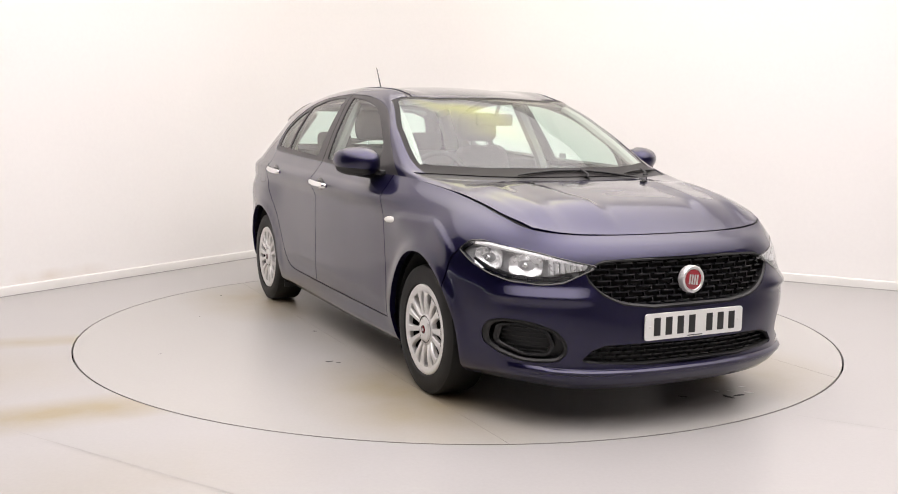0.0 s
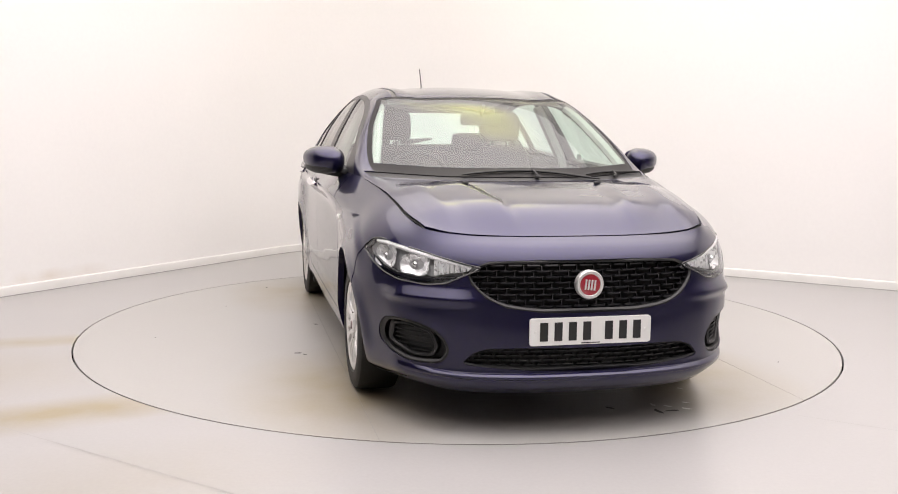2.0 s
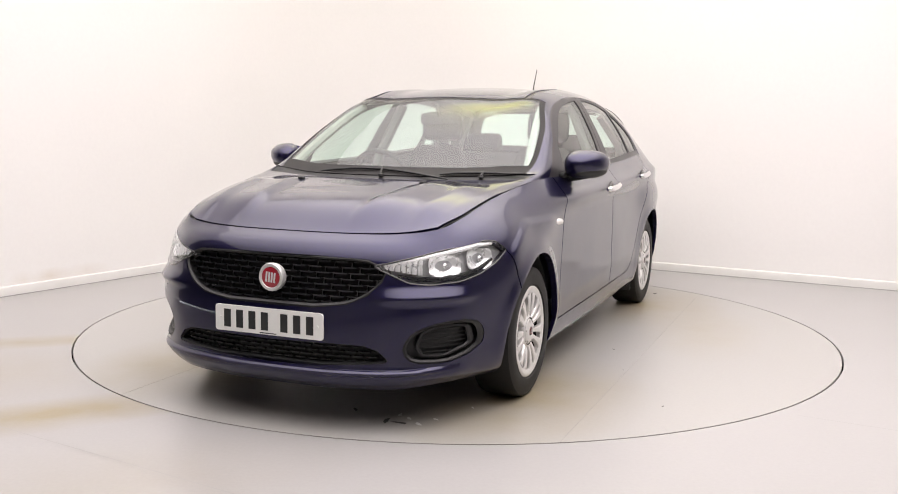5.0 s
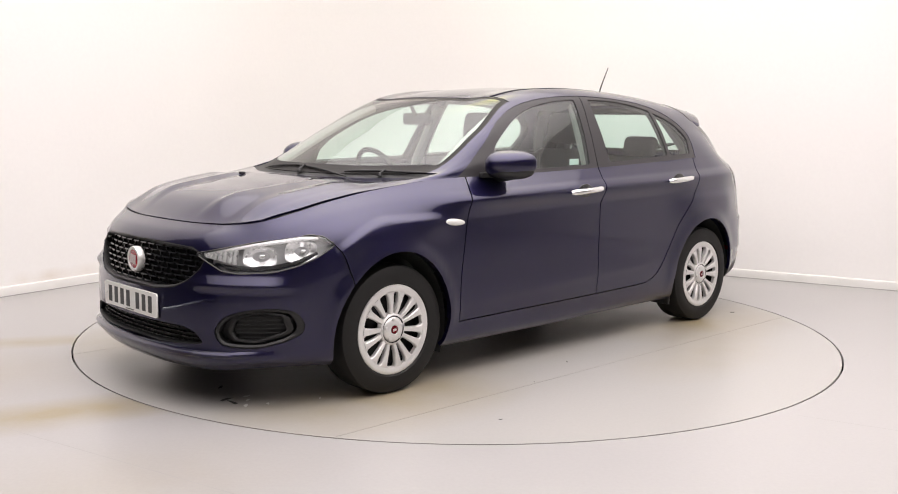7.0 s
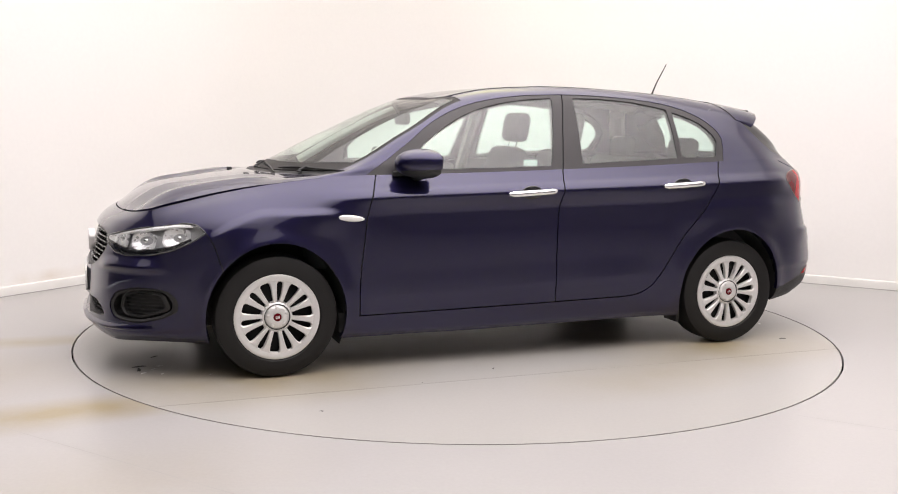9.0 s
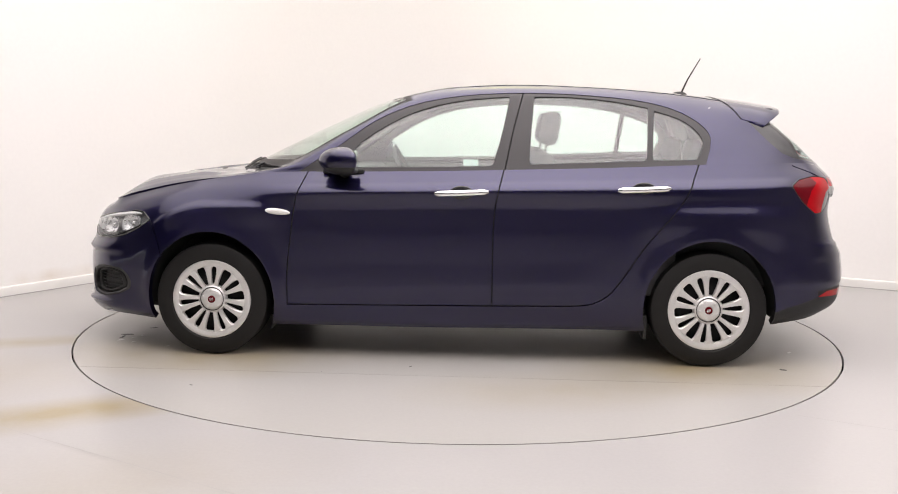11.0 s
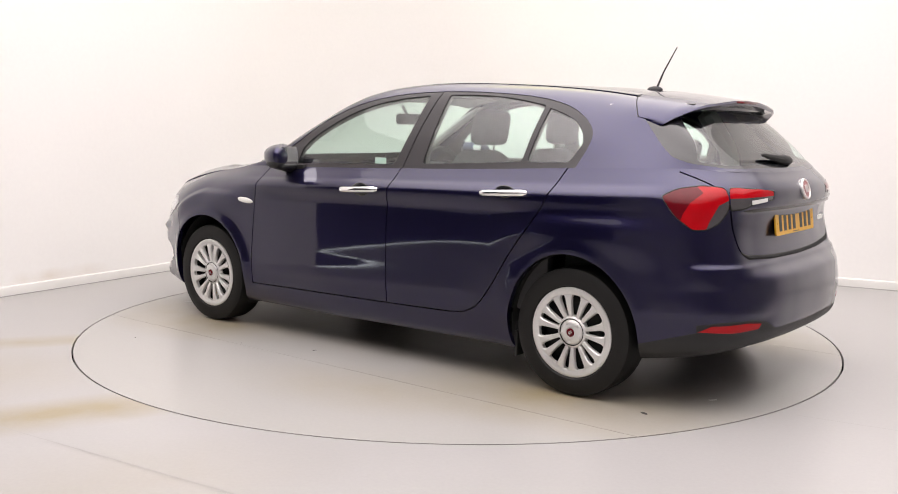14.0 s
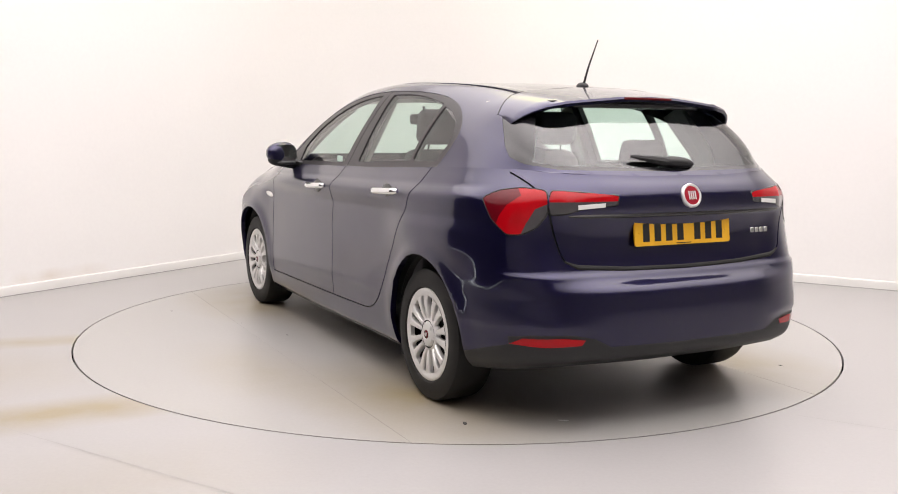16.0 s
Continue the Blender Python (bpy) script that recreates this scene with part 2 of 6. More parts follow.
# ---- the room ----
def wall(name, a, b, mat, label, height=CEILING, thick=0.15, inside=Vector((0, -2, 0))):
    way = (b - a).normalized()
    out = Vector((-way.y, way.x, 0))
    if out.dot(inside - a) > 0:
        out = -out
    bm = bmesh.new()
    low = [a - way * 0.0, b, b + out * thick, a + out * thick]
    v0 = [bm.verts.new(q) for q in low]
    v1 = [bm.verts.new(q + Vector((0, 0, height))) for q in low]
    bm.faces.new(v0)
    bm.faces.new(v1)
    for i in range(4):
        bm.faces.new((v0[i], v0[(i + 1) % 4], v1[(i + 1) % 4], v1[i]))
    bmesh.ops.recalc_face_normals(bm, faces=bm.faces)
    return tagged(part(name, bm, mat, smooth=False), label, "wall", kind="structure"), out


COVE = 1.2     # radius of the rounded corner between the two white walls
SHUTTER_FROM, SHUTTER_TURN = 5.8, 1.6     # where the dark shutters begin on the left wall, and how far they go on round the corner


def cove_points(n=24):
    """The plan of the white walls: far along the left one, round the corner, far along the right one."""
    a, b = CORNER + LEFT_WAY * COVE, CORNER + RIGHT_WAY * COVE
    bend = [a * (1 - t) ** 2 + CORNER * 2 * t * (1 - t) + b * t * t for t in [i / n for i in range(n + 1)]]
    return [CORNER + LEFT_WAY * SHUTTER_FROM] + bend + [CORNER + RIGHT_WAY * 14]


def sweep(points, section, mat, name, smooth=True):
    """A section (distance into the room, height) carried along a plan line."""
    bm = bmesh.new()
    rings = []
    for i, q in enumerate(points):
        way = (points[min(i + 1, len(points) - 1)] - points[max(i - 1, 0)]).normalized()
        into = Vector((way.y, -way.x, 0))
        if into.dot(Vector((0, -2, 0)) - q) < 0:
            into = -into
        rings.append([bm.verts.new(q + into * d + Vector((0, 0, h))) for d, h in section])
    n = len(section)
    for p0, p1 in zip(rings, rings[1:]):
        for k in range(n):
            bm.faces.new((p0[k], p0[(k + 1) % n], p1[(k + 1) % n], p1[k]))
    bm.faces.new(rings[0]), bm.faces.new(rings[-1])
    bmesh.ops.recalc_face_normals(bm, faces=bm.faces)
    return part(name, bm, mat, smooth=smooth)


def shutters(a, b, name):
    """A closed dark roller shutter with ribs, and daylight in the slit below it."""
    way = (b - a).normalized()
    into = Vector((way.y, -way.x, 0))
    if into.dot(Vector((0, -2, 0)) - a) < 0:
        into = -into

    def run(section, mat, title):
        bm = bmesh.new()
        ends = [[bm.verts.new(q + into * d + Vector((0, 0, h))) for d, h in section] for q in (a, b)]
        n = len(section)
        for k in range(n):
            bm.faces.new((ends[0][k], ends[0][(k + 1) % n], ends[1][(k + 1) % n], ends[1][k]))
        bm.faces.new(ends[0]), bm.faces.new(ends[1])
        bmesh.ops.recalc_face_normals(bm, faces=bm.faces)
        return part(title, bm, mat, smooth=False)

    ribs = [(0.0 if k % 2 else 0.012, 0.022 + k * 0.0775) for k in range(51)]
    tagged(run([(-.15, .022)] + ribs + [(-.15, CEILING)], SHUTTER, name), "closed charcoal roller shutter along the studio's side", "roller shutter", kind="structure")
    tagged(run([(-.10, 0), (-.10, .022), (-.08, .022), (-.08, 0)], DAYLIGHT, name + "_slit"), "bright slit of daylight below the shutter", "daylight slit", kind="structure")


def room():
    a = CORNER
    b = a + RIGHT_WAY * 14
    d = a + LEFT_WAY * 13
    c = b + LEFT_WAY * 13
    line = cove_points()
    tagged(sweep(line, [(0, 0), (0, CEILING), (-.15, CEILING), (-.15, 0)], WALL, "wall_white"), "plain white painted studio wall with a rounded corner", "wall", kind="structure")
    tagged(sweep(line, [(0, 0), (.016, 0), (.016, .060), (.013, .068), (.007, .072), (0, .072)], SKIRTING, "baseboard"), "white painted skirting board along the wall", "skirting board", kind="structure")
    tagged(sweep(line, [(0, 0), (.0185, 0), (.0185, .005), (0, .005)], JOINT, "trim"), "thin grey sealant line under the skirting board", "sealant line", kind="structure")
    wall("wall_far", b, c, BACK_WALL, "plain off-white wall at the side of the studio")
    wall("wall_behind", d + RIGHT_WAY * SHUTTER_TURN, c, BACK_WALL, "plain off-white wall at the back of the studio")
    shutters(a + LEFT_WAY * SHUTTER_FROM, d, "wall_left")
    shutters(d, d + RIGHT_WAY * SHUTTER_TURN, "wall_back")
    bm = bmesh.new()
    quad = [a - (RIGHT_WAY + LEFT_WAY) * 0.3, b + (RIGHT_WAY - LEFT_WAY) * 0.3, c + (RIGHT_WAY + LEFT_WAY) * 0.3, d + (LEFT_WAY - RIGHT_WAY) * 0.3]
    v0 = [bm.verts.new(q + Vector((0, 0, CEILING))) for q in quad]
    v1 = [bm.verts.new(q + Vector((0, 0, CEILING + 0.2))) for q in quad]
    bm.faces.new(v0), bm.faces.new(v1)
    for i in range(4):
        bm.faces.new((v0[i], v0[(i + 1) % 4], v1[(i + 1) % 4], v1[i]))
    bmesh.ops.recalc_face_normals(bm, faces=bm.faces)
    tagged(part("ceiling", bm, WALL, smooth=False), "white painted studio ceiling", "ceiling", kind="structure")
    # floor with a round opening for the turntable
    bm = bmesh.new()
    steps = 256
    inner = [Vector((math.cos(2 * math.pi * i / steps), math.sin(2 * math.pi * i / steps), 0)) * (RADIUS + 0.010) for i in range(steps)]
    rim = [bm.verts.new(q) for q in inner]
    rim_low = [bm.verts.new(q - Vector((0, 0, 0.05))) for q in inner]
    mid = [bm.verts.new(q * 1.08) for q in inner]
    far = []
    for q in inner:
        way, reach = q.normalized(), 40.0
        for s, t in zip(quad, quad[1:] + quad[:1]):
            e = t - s
            n = Vector((-e.y, e.x, 0))
            k = n.dot(way)
            if abs(k) > 1e-6 and n.dot(s) / k > 0:
                reach = min(reach, n.dot(s) / k)
        far.append(bm.verts.new(way * reach))
    for i in range(steps):
        j = (i + 1) % steps
        bm.faces.new((rim_low[i], rim_low[j], rim[j], rim[i]))
        bm.faces.new((rim[i], rim[j], mid[j], mid[i]))
        bm.faces.new((mid[i], mid[j], far[j], far[i]))
    bmesh.ops.recalc_face_normals(bm, faces=bm.faces)
    for f in bm.faces:
        if f.normal.z < -0.5:
            f.normal_flip()
    tagged(part("floor", bm, FLOOR, smooth=False), "grey painted studio floor with ochre stains", "floor", kind="structure")
    bm = bmesh.new()
    lathe(bm, [(0.0, -0.2), (RADIUS + 0.05, -0.2), (RADIUS + 0.05, -0.05)], 96, pose(0, 0, 0, 90))
    tagged(part("turntable_pit", bm, GAP), "dark pit under the turntable", "pit", kind="structure")


def floor_seam(a, b, name="floor_joint"):
    a, b = Vector(a), Vector(b)
    way = (b - a).normalized()
    side = Vector((-way.y, way.x, 0)) * 0.0022
    bm = bmesh.new()
    bm.faces.new([bm.verts.new(q) for q in (a - side, b - side, b + side, a + side)])
    ob = part(name, bm, material("floor_joint_grey", (0.36, 0.35, 0.34), rough=0.5), smooth=False)
    ob.location.z = 0.0012
    return tagged(ob, "thin joint line in the painted floor", "floor joint", kind="structure")


def ceiling_light():
    """One wide stretched luminous sheet in a white frame."""
    thing = tagged(new("ceiling_light"), "wide white translucent luminous ceiling sheet in a frame", "ceiling light")
    thing.matrix_basis = pose(GLOW_MIDDLE.x, GLOW_MIDDLE.y, CEILING, 0, 0, LAMP_TURN)
    w, d = GLOW_HALF
    for q in ((-w - 0.04, -w, -d, d), (w, w + 0.04, -d, d), (-w - 0.04, w + 0.04, -d - 0.04, -d), (-w - 0.04, w + 0.04, d, d + 0.04)):
        part("frame", box(bmesh.new(), *q, -0.08, 0), PANEL, thing)
    part("sheet", box(bmesh.new(), -w, w, -d, d, -0.06, -0.05), LUMINOUS, thing, "luminous white sheet", smooth=False)


def turntable():
    """The steel disc, of three painted sheets with fine joints."""
    thing = tagged(new("turntable"), "round grey painted turntable set flush in the floor", "turntable")
    edges = [-RADIUS, -0.85 + CAR_Y, 1.18 + CAR_Y, RADIUS]
    for lo, hi in zip(edges, edges[1:]):
        bm = bmesh.new()
        ring = []
        n = 90
        lo_, hi_ = lo + (0.0012 if lo > -RADIUS else 0), hi - (0.0012 if hi < RADIUS else 0)
        for sgn in (1, -1):
            for i in range(n + 1):
                y = (lo_ + (hi_ - lo_) * (0.5 - 0.5 * math.cos(math.pi * i / n)))
                y = y if sgn > 0 else lo_ + hi_ - y
                x = math.sqrt(max(RADIUS ** 2 - y * y, 0))
                ring.append((sgn * x, y))
        clean = []
        for q in ring:
            if not clean or (q[0] - clean[-1][0]) ** 2 + (q[1] - clean[-1][1]) ** 2 > 1e-8:
                clean.append(q)
        if (clean[0][0] - clean[-1][0]) ** 2 + (clean[0][1] - clean[-1][1]) ** 2 < 1e-8:
            clean.pop()
        slab(bm, clean, pose(0, 0, -0.03), 0.03)
        bmesh.ops.recalc_face_normals(bm, faces=bm.faces)
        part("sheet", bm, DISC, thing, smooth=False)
    bm = bmesh.new()
    lathe(bm, [(0.0, -0.034), (RADIUS - 0.01, -0.034)], 64, pose(0, 0, 0, 90))
    part("subframe", bm, GAP, thing)
    for y in edges[1:3]:
        x = math.sqrt(RADIUS ** 2 - y * y) - .004
        bm = bmesh.new()
        box(bm, -x, x, y - .0012, y + .0012, -.02, -.001)
        part("joint_strip", bm, JOINT, thing)
    return thing


room()
floor_seam((-2.9, -1.49, 0), (-0.3, -3.06, 0))
floor_seam((1.5, -1.78, 0), (3.4, -2.83, 0))
ceiling_light()
TABLE = turntable()


# ---- the car: x ahead, y to its left, z up, from the middle of its wheelbase ----
AXLE, HUB_Z, ARCH = 1.319, 0.300, (0.344, 0.372)     # the wheel arch: half its width, and its height over the hub
CAR = tagged(new("car"), "dark navy metallic five-door hatchback standing on the turntable", "car")


def on_car(name, bm, mat, label="", parent=None, smooth=True):
    ob = part(name, bm, mat, parent or CAR, label, smooth)
    if parent is None:
        ob.location = (CAR_X, CAR_Y, 0)
    return ob


# the widest outline in plan, from the nose's middle round the left side to the tail's middle
PLAN = [(2.197, 0), (2.176, 0.30), (2.10, 0.55), (1.962, 0.716), (1.80, 0.803), (1.60, 0.876), (1.32, 0.889), (0.98, 0.885), (0.60, 0.886), (0.20, 0.888),
        (-0.15, 0.888), (-0.75, 0.886), (-1.30, 0.886), (-1.62, 0.868), (-1.865, 0.802), (-2.022, 0.685), (-2.108, 0.47), (-2.135, 0.24), (-2.14, 0)]
# lines along the body from the sill up to the belt: how far each lies inside the outline, and its height
UNDER_EDGE = ([0.05, 0.05, 0.05, 0.06, 0.06, 0.06, 0.06, 0.06, 0.06, 0.06, 0.06, 0.06, 0.06, 0.06, 0.06, 0.08, 0.09, 0.09, 0.09],
              [0.168, 0.168, 0.172, 0.185, 0.185, 0.18, 0.175, 0.17, 0.17, 0.17, 0.175, 0.18, 0.18, 0.22, 0.25, 0.27, 0.28, 0.28, 0.28])
SILL_LINE = ([0.012, 0.012, 0.014, 0.022, 0.025, 0.03, 0.035, 0.035, 0.035, 0.035, 0.035, 0.035, 0.035, 0.03, 0.025, 0.025, 0.025, 0.025, 0.025],
             [0.205, 0.205, 0.21, 0.225, 0.22, 0.215, 0.21, 0.205, 0.205, 0.205, 0.21, 0.215, 0.22, 0.26, 0.29, 0.31, 0.32, 0.32, 0.32])
LOWER_FOLD = ([0, 0, 0.004, 0.01, 0.012, 0.015, 0.02, 0.014, 0.014, 0.014, 0.014, 0.014, 0.02, 0.01, 0.005, 0, 0, 0, 0],
              [0.34, 0.34, 0.34, 0.345, 0.35, 0.35, 0.35, 0.35, 0.35, 0.35, 0.35, 0.355, 0.36, 0.38, 0.4, 0.42, 0.43, 0.43, 0.43])
BUMPER_LINE = ([0.008, 0.008, 0.004, 0, 0, 0, 0, 0.010, 0.010, 0.010, 0.010, 0.010, 0, 0, 0, 0.005, 0.01, 0.01, 0.01],
               [0.5, 0.5, 0.5, 0.5, 0.5, 0.51, 0.52, 0.53, 0.53, 0.53, 0.53, 0.53, 0.54, 0.55, 0.56, 0.57, 0.58, 0.58, 0.58])
WAIST_LOW = ([0.03, 0.03, 0.025, 0.018, 0.006, 0, 0, 0.009, 0.009, 0.009, 0.009, 0.009, 0, 0.004, 0.012, 0.035, 0.075, 0.085, 0.085],
             [0.6, 0.6, 0.6, 0.6, 0.62, 0.65, 0.68, 0.7, 0.7, 0.7, 0.7, 0.7, 0.7, 0.7, 0.69, 0.665, 0.655, 0.65, 0.65])
WAIST_HIGH = ([0.06, 0.06, 0.052, 0.042, 0.03, 0.032, 0.028, 0.012, 0.012, 0.012, 0.012, 0.012, 0.004, 0.015, 0.03, 0.07, 0.11, 0.12, 0.12],
              [0.7, 0.7, 0.7, 0.7, 0.73, 0.765, 0.79, 0.82, 0.82, 0.82, 0.82, 0.82, 0.82, 0.82, 0.82, 0.81, 0.8, 0.8, 0.8])
SHOULDER = ([0.1, 0.1, 0.09, 0.078, 0.07, 0.098, 0.09, 0.035, 0.003, 0.003, 0.003, 0.005, 0.014, 0.032, 0.058, 0.075, 0.078, 0.075, 0.075],
            [0.755, 0.755, 0.757, 0.765, 0.8, 0.845, 0.88, 0.9, 0.905, 0.91, 0.915, 0.92, 0.93, 0.945, 0.955, 0.96, 0.965, 0.965, 0.965])
BELT = ([0.165, 0.165, 0.15, 0.115, 0.138, 0.18, 0.165, 0.112, 0.078, 0.07, 0.07, 0.075, 0.09, 0.115, 0.165, 0.165, 0.15, 0.14, 0.135],
        [0.795, 0.795, 0.8, 0.82, 0.857, 0.9, 0.945, 0.985, 0.995, 1.005, 1.015, 1.035, 1.06, 1.07, 1.07, 1.062, 1.058, 1.05, 1.05])
RAILS = [UNDER_EDGE, SILL_LINE, LOWER_FOLD, BUMPER_LINE, WAIST_LOW, WAIST_HIGH, SHOULDER, BELT]
# sections over the top: bonnet, screen, roof, tailgate glass; from beside the belt to the middle
BONNET_AND_SCREEN = [
    [(1.775, .600, .870), (1.80, .48, .882), (1.85, .27, .898), (1.86, 0, .902)],
    [(1.585, .632, .914), (1.59, .52, .925), (1.60, .27, .945), (1.60, 0, .950)],
    [(1.32, .662, .955), (1.33, .54, .962), (1.36, .28, .976), (1.37, 0, .980)],
    [(.95, .760, 1.010), (.98, .700, 1.012), (1.20, .38, 1.002), (1.28, 0, 1.002)],
    [(.61, .752, 1.113), (.60, .678, 1.208), (.79, .36, 1.210), (.85, 0, 1.216)],
    [(.23, .722, 1.215), (.27, .582, 1.378), (.36, .31, 1.396), (.40, 0, 1.403)],
]
ROOF_AND_TAIL = [
    [(-.15, .712, 1.235), (-.15, .580, 1.424), (-.15, .32, 1.463), (-.15, 0, 1.475)],
    [(-.75, .708, 1.240), (-.75, .572, 1.418), (-.75, .31, 1.459), (-.75, 0, 1.471)],
    [(-1.30, .692, 1.225), (-1.30, .548, 1.372), (-1.30, .30, 1.424), (-1.30, 0, 1.438)],
    [(-1.57, .656, 1.205), (-1.57, .555, 1.322), (-1.62, .30, 1.372), (-1.63, 0, 1.384)],
    [(-1.775, .630, 1.125), (-1.785, .560, 1.185), (-1.82, .30, 1.20), (-1.83, 0, 1.205)],
]
OVER = BONNET_AND_SCREEN + ROOF_AND_TAIL


def hermite(P, knots, at):
    """Smooth curves through the rows of P (knots for the first axis), at the given parameters."""
    P = np.asarray(P, float)
    slope = np.empty_like(P)
    h = np.diff(knots)
    d = (P[1:] - P[:-1]) / h.reshape(-1, *[1] * (P.ndim - 1))
    slope[0], slope[-1] = d[0], d[-1]
    for i in range(1, len(P) - 1):
        slope[i] = (d[i - 1] * h[i] + d[i] * h[i - 1]) / (h[i] + h[i - 1])
    i = np.clip(np.searchsorted(knots, at, side="right") - 1, 0, len(P) - 2)
    t = ((at - knots[i]) / h[i]).reshape(-1, *[1] * (P.ndim - 1))
    hh = h[i].reshape(-1, *[1] * (P.ndim - 1))
    return ((2 * t ** 3 - 3 * t ** 2 + 1) * P[i] + (t ** 3 - 2 * t ** 2 + t) * hh * slope[i]
            + (3 * t ** 2 - 2 * t ** 3) * P[i + 1] + (t ** 3 - t ** 2) * hh * slope[i + 1])


def chords(P):
    """Knots along the first axis from the mean distances."""
    step = np.linalg.norm(np.diff(P, axis=0), axis=-1)
    step = step.reshape(len(step), -1).mean(1)
    return np.concatenate([[0], np.cumsum(np.sqrt(step))])


def steps_between(knots, n):
    return np.concatenate([np.linspace(a, b, n, endpoint=False) for a, b in zip(knots, knots[1:])] + [[knots[-1]]])


FLIP = np.array([1, -1, 1.0])


def rail_points():
    plan = np.array(PLAN, float)
    wide = np.vstack([plan[1] * (1, -1), plan, plan[-2] * (1, -1)])
    way = wide[2:] - wide[:-2]
    way /= np.linalg.norm(way, axis=1)[:, None]
    inward = np.stack([way[:, 1], -way[:, 0]], 1) * -1
    rails = []
    for inset, height in RAILS:
        flat = plan + inward * np.array(inset)[:, None]
        rails.append(np.column_stack([flat, height]))
    return np.array(rails).transpose(1, 0, 2)          # columns, rails, xyz


LOWER = rail_points()


def lower_surface(nu=10, nv=12):
    wide = np.concatenate([LOWER[1:2] * FLIP, LOWER, LOWER[-2:-1] * FLIP])
    ku = chords(wide)
    kv = chords(LOWER.transpose(1, 0, 2))
    S = hermite(wide, ku, steps_between(ku[1:-1], nu))
    return hermite(S.transpose(1, 0, 2), kv, steps_between(kv, nv)).transpose(1, 0, 2)


def upper_net():
    belt = LOWER[:, -1]
    front = [belt[3], (belt[2] * 0.55 + belt[3] * 0.45) + np.array([0.012, 0.008, -0.002]), belt[2], belt[1], belt[0]]
    back = [belt[15], (belt[15] + belt[16]) / 2 + np.array([-0.008, 0.008, 0]), belt[16], belt[17], belt[18]]
    net = [front] + [[belt[4 + i]] + [np.array(q) for q in row] for i, row in enumerate(OVER)] + [back]
    return np.array(net)


UPPER = upper_net()
N_U, N_V = 12, 9


def upper_surface():
    wide = np.concatenate([UPPER, UPPER[:, -2:-1] * FLIP], axis=1)
    ku = chords(UPPER)
    kv = chords(wide.transpose(1, 0, 2))
    u = steps_between(ku, N_U)
    S = hermite(wide, ku, u)
    v = steps_between(kv[:-1], N_V)
    return hermite(S.transpose(1, 0, 2), kv, v).transpose(1, 0, 2)


def grid_normals(G, top):
    """Normals of a grid of points; at the middle of the car they have no sideways part."""
    du, dv = np.gradient(G, axis=0), np.gradient(G, axis=1)
    n = np.cross(du, dv)
    n /= np.linalg.norm(n, axis=-1, keepdims=True) + 1e-12
    c = G.reshape(-1, 3).mean(0) * (1, 0, 1)
    if ((n * (G - c)).sum(-1)).mean() < 0:
        n = -n
    if top:
        n[:, -1, 1] = 0
    else:
        n[0, :, 1] = 0
        n[-1, :, 1] = 0
    return n / np.linalg.norm(n, axis=-1, keepdims=True)


def smooth_step(x):
    x = np.clip(x, 0, 1)
    return x * x * (3 - 2 * x)


